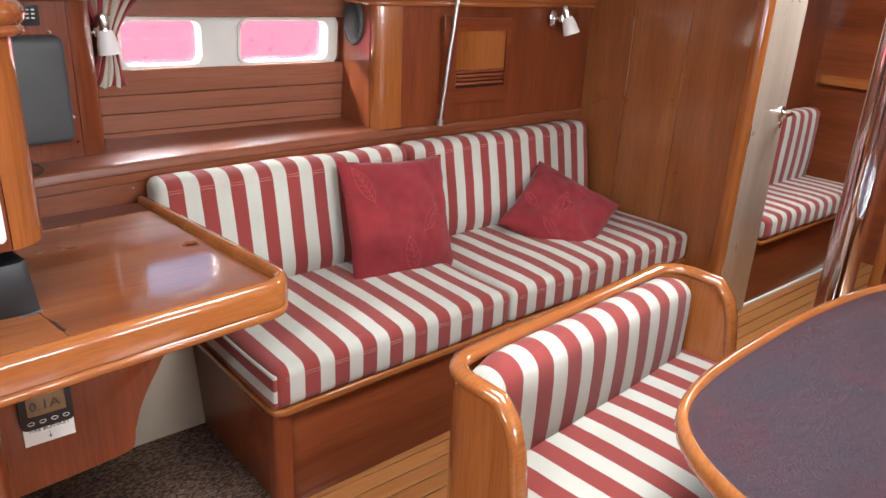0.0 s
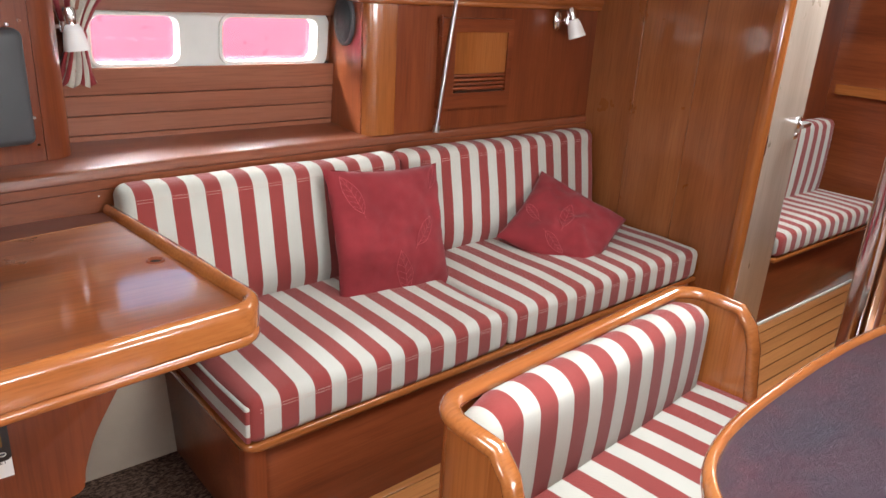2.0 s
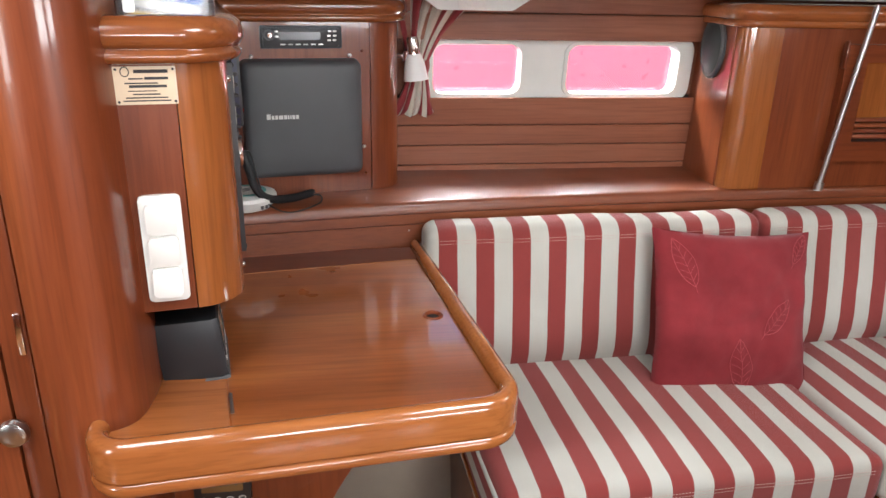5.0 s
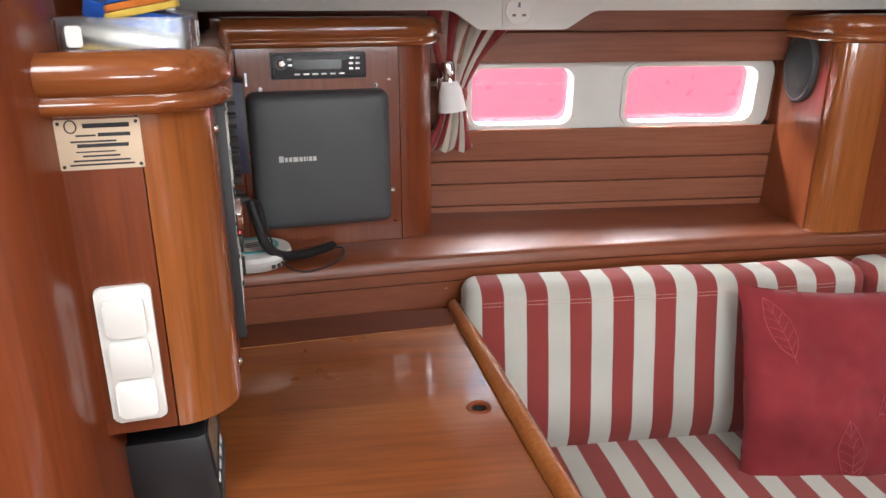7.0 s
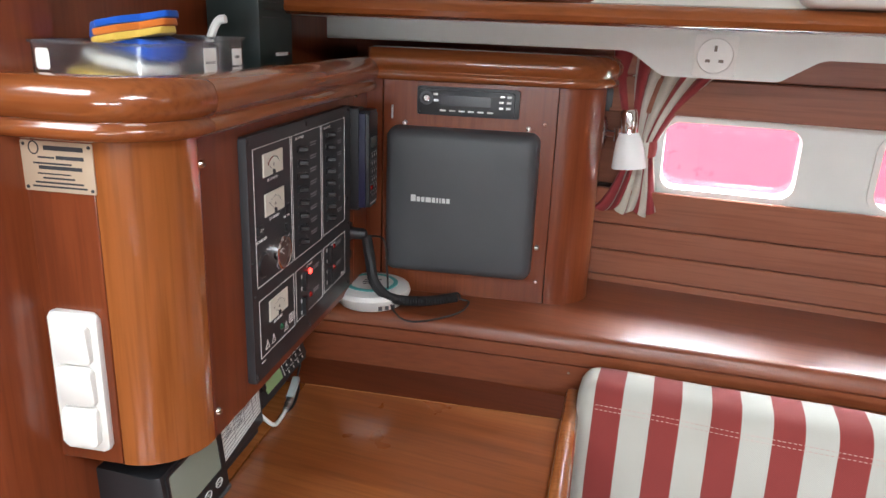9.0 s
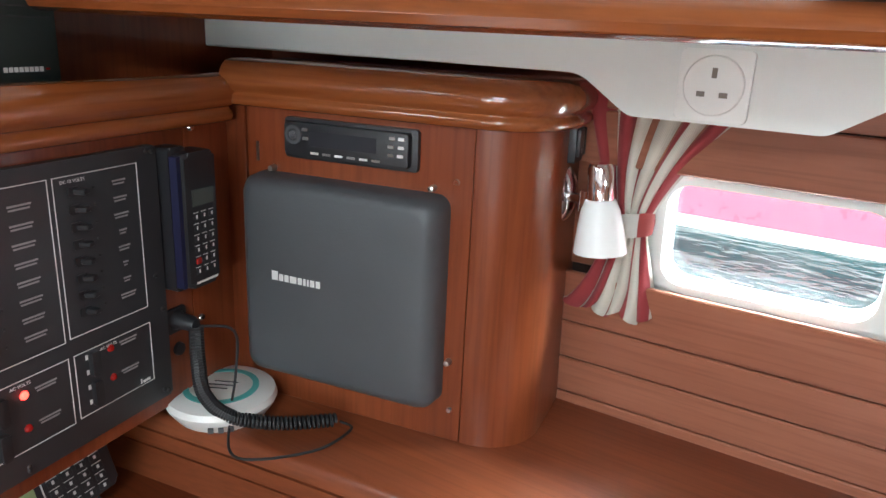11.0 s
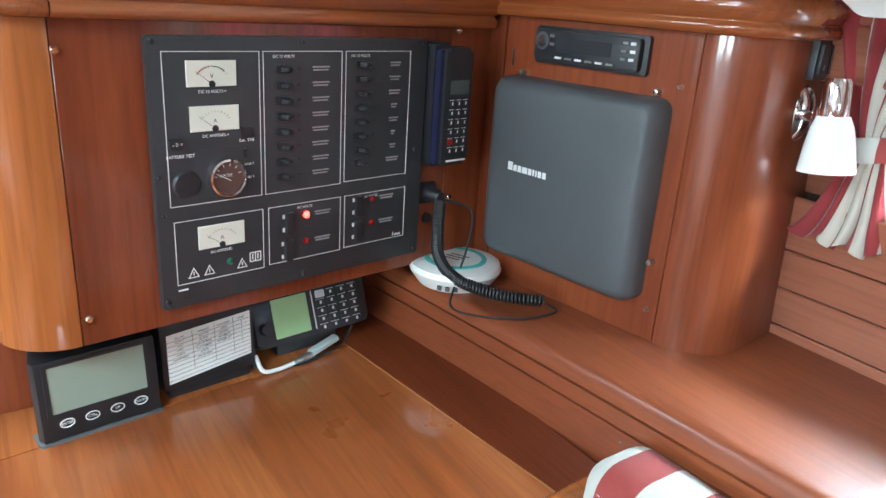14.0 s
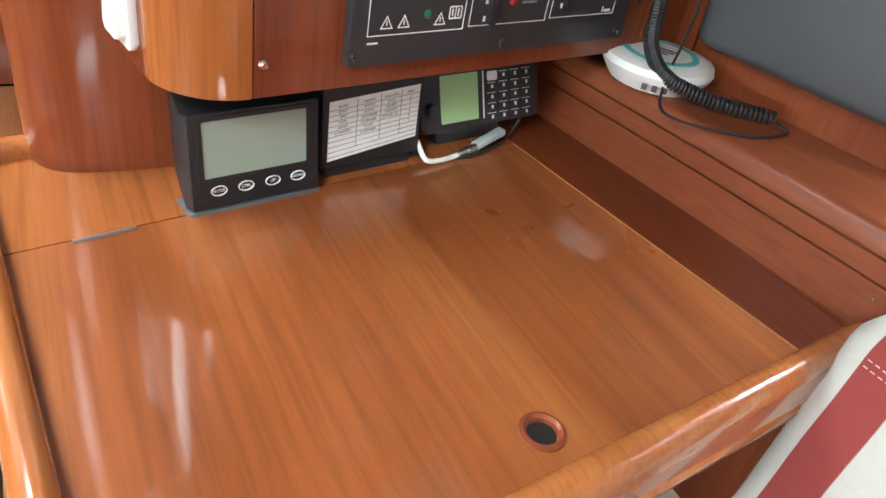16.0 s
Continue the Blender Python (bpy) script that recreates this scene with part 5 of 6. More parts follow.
    def breaker(v, z, lit=0.0):
        b = part("breaker", slab_x(rrect(v - 0.010, v + 0.004, z - 0.0055, z + 0.0055, 0.0015), 0.012, 0.0145, 0.001), black, root)
        part("toggle", turned(box(-0.0055, 0.0055, -0.0032, 0.0032, -0.001, 0.013, 0.001, 1), face_x(0.0135, v + 0.001, z) @ Matrix.Rotation(radians(18), 4, "Y")), black, b)
        part("mark", slab_x([(v + 0.0048, z - 0.003), (v + 0.0062, z - 0.003), (v + 0.0062, z + 0.003), (v + 0.0048, z + 0.003)], 0.012, 0.0128), print_white, b)

    for col, (v, za, zb, lv) in enumerate(((0.268, 1.2805, 1.1335, 0.329), (0.398, 1.285, 1.1395, 0.461))):
        for i in range(8):
            z = za + (zb - za) * i / 7
            breaker(v, z)
            wide = 0.014 if col == 0 else (0.010, 0.010, 0.011, 0.006, 0.009, 0.004, 0.006, 0.012)[i]
            part("label_line", bars([(lv - wide, lv + wide, z + 0.0010, z + 0.0032), (lv - wide + 0.001, lv + wide - 0.002, z - 0.0030, z - 0.0010)], 0.0003, face_x(0.012, 0, 0)), print_grey, root, "small printed lines")
            part("pilot_light", lathe([(0, 0.0015), (0.0015, 0.001), (0.002, 0)], 8, face_x(0.012, v + 0.026, z)), black, root)
    for v, z, lv, lamp in ((0.276, 1.063, 0.305, led_red), (0.274, 1.022, 0.305, red_lens), (0.398, 1.071, 0.425, red_lens), (0.398, 1.031, 0.425, red_lens)):
        b = part("rocker_switch", slab_x(rrect(v - 0.006, v + 0.006, z - 0.016, z + 0.016, 0.002), 0.012, 0.019, 0.0015), black, root)
        for dz in (-0.010, 0.010):
            part("mark", slab_x([(v - 0.0105, z + dz - 0.003), (v - 0.0070, z + dz - 0.003), (v - 0.0070, z + dz + 0.003), (v - 0.0105, z + dz + 0.003)], 0.012, 0.0126), print_white, b)
        part("indicator", lathe([(0, 0.004), (0.003, 0.0035), (0.0048, 0.0015), (0.005, 0)], 14, face_x(0.012, lv, z + 0.008)), lamp, root, "lit red indicator" if lamp is led_red else "unlit red indicator")
        part("label_line", bars([(lv + 0.014, lv + 0.042, z + 0.009, z + 0.0112), (lv + 0.016, lv + 0.040, z + 0.005, z + 0.0072)], 0.0003, face_x(0.012, 0, 0)), print_grey, root)
    part("indicator", lathe([(0, 0.004), (0.003, 0.0035), (0.0048, 0.0015), (0.005, 0)], 14, face_x(0.012, 0.183, 1.0225)), green_lens, root, "dark green indicator")
    for v in (0.131, 0.153, 0.201):
        tri = [(v - 0.008, 1.009), (v + 0.008, 1.009), (v, 1.0235)]
        small = [(v - 0.006, 1.0102), (v, 1.021), (v + 0.006, 1.0102)]
        part("warning_sign", join(ring_plate(tri, [small], 0, 0.0004, face_x(0.012, 0, 0)), bars([(v - 0.0007, v + 0.0007, 1.0125, 1.0175)], 0.0004, face_x(0.012, 0, 0))), print_white, root, "white warning triangle")
    part("manual_sign", join(ring_plate(rrect(0.2125, 0.2305, 1.0145, 1.0290, 0.002), [rrect(0.2140, 0.2208, 1.016, 1.0275, 0.001)[::-1], rrect(0.2222, 0.2290, 1.016, 1.0275, 0.001)[::-1]], 0, 0.0004, face_x(0.012, 0, 0)), bars([(0.2165, 0.2182, 1.018, 1.026), (0.2245, 0.2262, 1.018, 1.026)], 0.0004, face_x(0.012, 0, 0))), print_white, root, "white open-book sign")
    part("maker_mark", bars([(0.468, 0.470, 1.009, 1.016), (0.472, 0.484, 1.009, 1.0125), (0.109, 0.122, 0.9935, 0.9955)], 0.0004, face_x(0.012, 0, 0)), print_white, root)
    for v, z in ((0.094, 1.316), (0.30, 1.316), (0.507, 1.316), (0.094, 0.982), (0.30, 0.982), (0.507, 0.982), (0.094, 1.15), (0.507, 1.15)):
        part("screw", lathe([(0, 0.002), (0.0022, 0.0018), (0.0035, 0.0)], 10, face_x(0.012, v, z)), black, root)


print_grey = plain("grey_print", (0.28, 0.28, 0.28), 0.6)
gauge_brown = plain("gauge_face", (0.10, 0.055, 0.045), 0.3)
electric_panel()


def key_grid(root, m, x0, y0, dx, dy, cols, rows, w, h, skip=(), name="key"):
    for r in range(rows):
        for c in range(cols):
            if (r, c) in skip:
                continue
            x, y = x0 + c * dx, y0 - r * dy
            k = part(name, prism(rrect(x - w / 2, x + w / 2, y - h / 2, y + h / 2, min(w, h) * 0.3, 3), 0.0, 0.0018, 0.0005, 1, m), black, root)
            part("legend", turned(join(box(x - w * 0.12, x + w * 0.12, y - h * 0.28, y + h * 0.28, 0.0018, 0.0021), box(x - w * 0.48, x + w * 0.48, y + h * 0.56, y + h * 0.66, 0.0, 0.0004)), m.copy()), print_white, k)


def wall_handset():
    root = thing("radio_handset", (0.0, 0.55, 1.122), "dark blue and black telephone handset in a wall cradle", "handset", at=NAV)
    part("cradle", slab_x(rrect(0.526, 0.560, 1.122, 1.318, 0.006), 0.0, 0.028, 0.004), black, root)
    part("handset", slab_x(rrect(0.535, 0.592, 1.126, 1.312, 0.008), 0.012, 0.046, 0.006, 3), black, root)
    part("side_band", slab_x(rrect(0.528, 0.537, 1.128, 1.308, 0.002), 0.010, 0.040, 0.002), navy, root, "navy blue side band")
    part("display", slab_x(rrect(0.546, 0.586, 1.240, 1.262, 0.001), 0.046, 0.0468), lcd_dark, root)
    key_grid(root, face_x(0.0462, 0, 0), 0.551, 1.226, 0.0145, 0.0152, 3, 6, 0.010, 0.0085)
    part("alarm_key", prism(rrect(0.546, 0.556, 1.1600, 1.1690, 0.002, 3), 0.0, 0.0024, 0.0005, 1, face_x(0.0462, 0, 0)), red_lens, root, "red alarm key")
    part("label_line", bars([(0.546, 0.588, 1.1315, 1.1345)], 0.0004, face_x(0.0462, 0, 0)), print_white, root)


lcd_dark = plain("lcd_dark", (0.07, 0.08, 0.07), 0.25)
wall_handset()


def wall_plug():
    root = thing("radio_socket", (0.0, 0.548, 1.06), "round black radio plug with a coiled cable on the cabinet", "plug", at=NAV)
    part("plate", slab_x(rrect(0.530, 0.566, 1.052, 1.088, 0.004), 0.0, 0.004, 0.001), black, root)
    part("plug", lathe([(0, 0.034), (0.008, 0.034), (0.011, 0.028), (0.012, 0.006), (0.015, 0.0)], 20, face_x(0.004, 0.548, 1.070)), black, root)
    part("blank", lathe([(0, 0.006), (0.009, 0.005), (0.010, 0)], 16, face_x(0.0, 0.551, 1.024)), black, root)
    spine = curve_pts([(0.038, 0.548, 1.066), (0.050, 0.535, 1.020), (0.062, 0.530, 0.975), (0.092, 0.545, 0.942), (0.150, 0.580, 0.9285), (0.215, 0.628, 0.9265)], 26)
    coil = []
    turns = 64
    n = turns * 9
    for i in range(n + 1):
        s = i / n * (len(spine) - 1)
        a = min(int(s), len(spine) - 2)
        p = spine[a].lerp(spine[a + 1], s - a)
        t = (spine[a + 1] - spine[a]).normalized()
        u = t.cross(Vector((0.3, 0.2, 1))).normalized()
        w = t.cross(u)
        ang = 2 * math.pi * turns * i / n
        coil.append(p + (u * math.cos(ang) + w * math.sin(ang)) * 0.0085)
    part("coiled_cable", tube(coil, 0.0026, 5), rubber, root, "black coiled handset cable")
    part("thin_cable", tube(curve_pts([(0.034, 0.552, 1.066), (0.06, 0.60, 1.045), (0.072, 0.585, 0.985), (0.09, 0.545, 0.93), (0.14, 0.500, 0.9150), (0.22, 0.560, 0.9150), (0.238, 0.632, 0.9150), (0.215, 0.640, 0.918)], 8), 0.0021, 6), rubber, root)


wall_plug()
disc = thing("white_disc_unit", (-0.054, 2.985, 0.912), "round white plastic unit with a turquoise ring on the shelf", "device")
mm = Matrix.Translation((-0.056, 2.978, 0.912)) @ Matrix.Diagonal((0.92, 0.92, 1.1, 1))
part("body", lathe([(0, 0.0), (0.070, 0.0), (0.074, 0.004), (0.086, 0.018), (0.089, 0.024), (0.086, 0.032), (0.070, 0.036), (0.03, 0.038), (0, 0.0385)], 40, mm), white_pl, disc)
part("ring", lathe([(0.050, 0.0372), (0.050, 0.0384), (0.060, 0.0378), (0.060, 0.0366)], 40, mm), turquoise, disc, "printed turquoise ring")
part("marks", bars([(-0.02, 0.02, -0.001, 0.001), (-0.015, 0.024, 0.011, 0.0125), (-0.02, 0.014, -0.012, -0.0105)], 0.0394, mm @ Matrix.Rotation(0.5, 4, "Z")), ink, disc)
part("ports", join(*[turned(box(0.0855, 0.0885, -0.004, 0.004, 0.008, 0.015), mm @ Matrix.Rotation(radians(a), 4, "Z")) for a in (-52, -42, -32)]), charcoal, disc)


# ---- instruments below the cabinet ----
DISP = NAV @ Matrix.Translation((-0.040, -0.003, 0.7903)) @ Matrix.Rotation(radians(-6), 4, "Y")


def depth_display():
    """Origin at the foot of its face; x out of the face."""
    root = thing("instrument_display", (-0.03, 0.02, 0.0), "black marine display with a grey screen and four keys", "display", at=DISP)
    part("housing", prism([(-0.110, -0.040), (-0.012, -0.062), (0.0, -0.058), (0.0, 0.096), (-0.012, 0.098), (-0.110, 0.080)], 0.004, 0.118, 0.003), black, root)
    part("base_gasket", prism(rrect(-0.112, 0.0025, -0.064, 0.1005, 0.006), 0.0, 0.004), gasket, root, "grey sealing compound round the foot")
    part("screen_frame", ring_plate(rrect(-0.050, 0.086, 0.038, 0.114, 0.003), [rrect(-0.044, 0.080, 0.043, 0.109, 0.002)[::-1]], 0.0, 0.0022, face_x(0, 0, 0)), black, root)
    part("screen", prism(rrect(-0.044, 0.080, 0.043, 0.109, 0.002), 0.0, 0.0010, 0, 1, face_x(0, 0, 0)), lcd_grey, root, "blank grey-green screen")
    for v, t in ((-0.028, "ENTER"), (0.004, "CTRL"), (0.037, "UP"), (0.069, "DOWN")):
        ell = [(v + 0.0095 * math.cos(a), 0.0260 + 0.0062 * math.sin(a)) for a in [math.pi * j / 12 for j in range(24)]]
        hole = [(v + 0.0084 * math.cos(a), 0.0260 + 0.0052 * math.sin(a)) for a in [-math.pi * j / 12 for j in range(24)]]
        k = part("key", ring_plate(ell, [hole], 0, 0.0016, face_x(0, 0, 0)), print_white, root, "oval white-edged key")
        words(t, 0.0050, face_x(0.0008, v, 0.0260), print_white, "lettering", k, 0.0002)


gasket = plain("grey_sealant", (0.10, 0.10, 0.105), 0.6)
depth_display()
CARD = NAV @ Matrix.Translation((-0.056, 0.006, 0.7903)) @ Matrix.Rotation(radians(-4), 4, "Y")


def call_card():
    root = thing("instrument_cover", (-0.02, 0.17, 0.0), "black instrument cover with a taped paper table of call letters", "cover", at=CARD)
    part("cover", prism([(-0.07, 0.102), (0.0, 0.100), (0.0, 0.247), (-0.07, 0.245)], 0.016, 0.128, 0.003), black, root)
    part("foot", prism([(-0.06, 0.11), (-0.008, 0.11), (-0.008, 0.24), (-0.06, 0.24)], 0.0, 0.016), black, root)
    m = face_x(0.0002, 0, 0)
    sheet = part("paper", prism([(0.108, 0.026), (0.241, 0.040), (0.242, 0.112), (0.109, 0.104)], 0.0, 0.0006, 0, 1, m), paper, root, "white printed paper table")

    def at(s, t):
        """s along, t up the sheet, 0 to 1."""
        return (0.108 + 0.133 * s, (0.026 + 0.014 * s) * (1 - t) + (0.104 + 0.008 * s) * t)
    bits = []
    for k in range(10):
        t = 0.06 + k * 0.088
        a, b = at(0.0, t), at(1.0, t)
        bits.append(tube([(0.001, a[0], a[1]), (0.001, b[0], b[1])], 0.0003, 4))
    for s in (0.30, 0.56, 0.79):
        a, b = at(s, 0.15), at(s, 0.97)
        bits.append(tube([(0.001, a[0], a[1]), (0.001, b[0], b[1])], 0.0003, 4))
    part("ruled_lines", join(*bits), ink, sheet)
    cols = [["ELLAN", "ECHO", "LIMA", "LIMA", "ALPHA", "NOVEMBER"], ["VANNIN", "VICTOR", "ALPHA", "NOVEMBER", "NOVEMBER", "INDIA", "NOVEMBER"], ["CALLSIGN", "ZULU", "QUEBEC", "WHISKEY", "POWER DC"], ["MMSI", "2", "3", "2", "0", "0", "3"]]
    for c, s in zip(cols, (0.15, 0.43, 0.675, 0.895)):
        for i, t in enumerate(c):
            p = at(s, 0.90 - 0.088 * i)
            words(t, 0.0046, face_x(0.0012, p[0], p[1]) @ Matrix.Rotation(0.10, 4, "Z"), ink, "lettering", sheet, 0.0001)


call_card()
VHF = NAV @ Matrix.Translation((-0.052, -0.018, 0.7903)) @ Matrix.Rotation(radians(-20), 4, "Y")


def vhf_radio():
    root = thing("radio_set", (-0.03, 0.38, 0.0), "black marine radio with a green screen and keypad", "radio", at=VHF)
    part("body", slab_x(rrect(0.282, 0.502, 0.036, 0.126, 0.008), -0.060, 0.0, 0.005, 3), black, root)
    part("bracket", slab_x([(0.275, 0.0), (0.285, 0.0), (0.285, 0.10), (0.275, 0.10)], -0.045, -0.02), black, root)
    part("foot", box(-0.056, -0.034, 0.33, 0.45, 0.0, 0.036, 0.003), black, root)
    part("screen", prism(rrect(0.316, 0.383, 0.046, 0.112, 0.002), 0.0, 0.0012, 0, 1, face_x(0, 0, 0)), lcd_green, root, "pale green screen")
    part("printed_strip", bars([(0.3925, 0.3945, 0.045, 0.112)], 0.0006, face_x(0, 0, 0)), print_white, root)
    m = face_x(0.0002, 0, 0)
    key_grid(root, m, 0.409, 0.103, 0.0225, 0.0145, 4, 5, 0.017, 0.0088, {(0, 0)})
    part("menu_key", prism(rrect(0.401, 0.419, 0.097, 0.110, 0.002), 0.0, 0.0018, 0.0005, 1, m), print_white, root, "pale key")
    part("knob", lathe([(0, 0.010), (0.008, 0.010), (0.010, 0.0)], 18, face_x(0.0, 0.298, 0.068)), black, root)
    # the little lead lying before the set
    lead = thing("aerial_lead", (0.0, 0.36, 0.0), "white aerial lead with a metal plug and a pale tag", "cable", at=NAV @ Matrix.Translation((-0.046, -0.004, 0.7905)))
    part("cable", tube(curve_pts([(-0.02, 0.262, 0.026), (0.004, 0.262, 0.010), (0.006, 0.285, 0.005), (0.003, 0.320, 0.005)], 6), 0.0036, 8), white_pl, lead)
    part("plug", tube([(0.003, 0.320, 0.0065), (0.001, 0.336, 0.008), (0.001, 0.337, 0.008), (0.0, 0.352, 0.010)], [0.005, 0.005, 0.0065, 0.0065], 12), steel, lead, "round metal plug")
    part("tag", turned(box(-0.007, 0.007, 0.0, 0.062, 0.0, 0.010, 0.002), Matrix.Translation((-0.002, 0.354, 0.006)) @ Matrix.Rotation(radians(9), 4, "X") @ Matrix.Rotation(radians(10), 4, "Z")), tag_grey, lead, "pale grey tag")
    part("black_lead", tube(curve_pts([(0.0, 0.30, 0.003), (0.008, 0.34, 0.003), (-0.004, 0.40, 0.003), (-0.022, 0.44, 0.008), (-0.02, 0.452, 0.030)], 6), 0.0022, 6), rubber, lead)


tag_grey = plain("pale_tag", (0.42, 0.47, 0.46), 0.4)
vhf_radio()


# ---- on top of the instrument cabinet ----
def tub(u0, u1, v0, v1, z0, z1, label):
    root = thing("storage_tub", ((u0 + u1) / 2, (v0 + v1) / 2, z0), label, "storage box", "plastic tubs on the cabinet", at=NAV)
    out = rrect(u0, u1, v0, v1, 0.012)
    inn = rrect(u0 + 0.0018, u1 - 0.0018, v0 + 0.0018, v1 - 0.0018, 0.0105)
    part("wall", ring_plate(out, [inn[::-1]], z0 + 0.002, z1), tub_plastic, root).visible_shadow = False
    part("bottom", prism(out, z0, z0 + 0.002), tub_plastic, root)
    part("lip", ring_plate(rrect(u0 - 0.003, u1 + 0.003, v0 - 0.003, v1 + 0.003, 0.014), [out[::-1]], z1 - 0.003, z1), tub_plastic, root)
    return root


t1 = tub(-0.150, -0.012, -0.080, 0.085, 1.3485, 1.438, "clear plastic tub of keys and floats with a white label")
t2 = tub(-0.150, -0.012, 0.092, 0.150, 1.3485, 1.444, "clear plastic tub with a white label")
for rt, v, t, w, h in ((t1, 0.052, ("KEYS/LOCKS",), 0.030, 0.034), (t2, 0.122, ("EPIRB", "HANDHELD VHF"), 0.026, 0.032)):
    p = part("label", slab_x([(v - w / 2, 1.398), (v + w / 2, 1.398), (v + w / 2, 1.398 + h), (v - w / 2, 1.398 + h)], -0.0118, -0.0112), paper, rt)
    for i, line in enumerate(t):
        words(line, 0.0042 if len(line) > 7 else 0.0050, face_x(-0.0110, v, 1.398 + h * (0.5 if len(t) == 1 else 0.68 - 0.36 * i)), ink, "lettering", p, 0.0001)
part("sticker", slab_y(rrect(-0.138, -0.122, 1.408, 1.430, 0.004), -0.0812, -0.0806), paper, t1)


def float_stack():
    cols = [("red", (0.35, 0.03, 0.03)), ("orange", (0.55, 0.16, 0.03)), ("yellow", (0.62, 0.42, 0.08)), ("white", (0.6, 0.58, 0.52)), ("blue", (0.02, 0.09, 0.42))]
    root = thing("foam_floats", (-0.085, 0.01, 1.352), "pile of coloured foam key floats in the tub", "floats", at=NAV)
    z = 1.3515
    for i, (n, c) in enumerate(cols):
        pts = fillet([(-0.055, -0.03), (-0.02, -0.036), (0.01, -0.026), (0.045, -0.03), (0.05, 0.0), (0.04, 0.03), (0.0, 0.024), (-0.03, 0.034), (-0.052, 0.02)], 0.008, 3)
        h = 0.012 if i < 4 else 0.02
        part("float", turned(prism(pts, 0, h, 0.003), Matrix.Translation((-0.080 + 0.006 * math.sin(i * 2.1), 0.004 + 0.01 * math.cos(i * 1.7), z)) @ Matrix.Rotation(0.35 * math.sin(i * 1.3), 4, "Z") @ Matrix.Rotation(radians(4 + i * 2), 4, "Y")), cloth("foam_" + n, c, 220.0), root, n + " foam float")
        z += h + 0.007
    for k, (n, c) in enumerate((("yellow", (0.62, 0.42, 0.08)), ("orange", (0.55, 0.16, 0.03)), ("bright blue", (0.02, 0.10, 0.48)))):
        pts = fillet([(-0.045, -0.02), (-0.015, -0.027), (0.006, -0.019), (0.034, -0.026), (0.044, 0.0), (0.030, 0.026), (0.004, 0.020), (-0.038, 0.027)], 0.007, 4)
        part("float", turned(prism(pts, 0, 0.0075, 0.002), Matrix.Translation((-0.066, -0.008 + 0.003 * k, 1.441 + 0.0085 * k)) @ Matrix.Rotation(radians(-11), 4, "Y") @ Matrix.Rotation(0.3 + 0.06 * k, 4, "Z")), cloth("foam_top_" + n.replace(" ", "_"), c, 220.0), root, n + " foam float on top")
    part("tape", turned(box(-0.03, 0.03, -0.05, -0.045, 0, 0.020, 0.002), Matrix.Translation((-0.055, 0.0, 1.353))), navy, root)


float_stack()
solo("shackle_key", tube(curve_pts([(-0.05, 0.115, 1.41), (-0.045, 0.118, 1.44), (-0.035, 0.120, 1.462), (-0.024, 0.121, 1.466)], 6), 0.0055, 8), white_pl, (-0.05, 0.115, 1.352), "pale handle sticking out of the tub", "handle", at=NAV)
solo("lanyard_pouch", soft_box(-0.13, -0.04, 0.100, 0.142, 1.3515, 1.410, 0.014, 6, 0.004, 0.004), cloth("grey_pouch", (0.10, 0.10, 0.10)), (-0.085, 0.12, 1.3515), "grey cloth pouch in the tub", "pouch", at=NAV)
bx = thing("document_case", (-0.12, 0.40, 1.3485), "dark green instrument case with a small pale mark", "case", at=NAV)
part("case", box(-0.165, -0.075, 0.335, 0.470, 1.3485, 1.505, 0.004), plain("dark_green_case", (0.012, 0.022, 0.020), 0.5, 0, 0.2, 200), bx)
part("ribs", bars([(0.345, 0.46, 1.470, 1.472), (0.345, 0.46, 1.482, 1.484), (0.345, 0.46, 1.494, 1.496)], 0.0012, face_x(-0.075, 0, 0)), black, bx)
part("brand_mark", bars([(0.395 + i * 0.0065, 0.400 + i * 0.0065, 1.410, 1.4155) for i in range(8)], 0.0006, face_x(-0.075, 0, 0)), print_white, bx)
part("red_cross_mark", bars([(0.449, 0.454, 1.4115, 1.4140)], 0.0008, face_x(-0.075, 0, 0)), red_lens, bx)


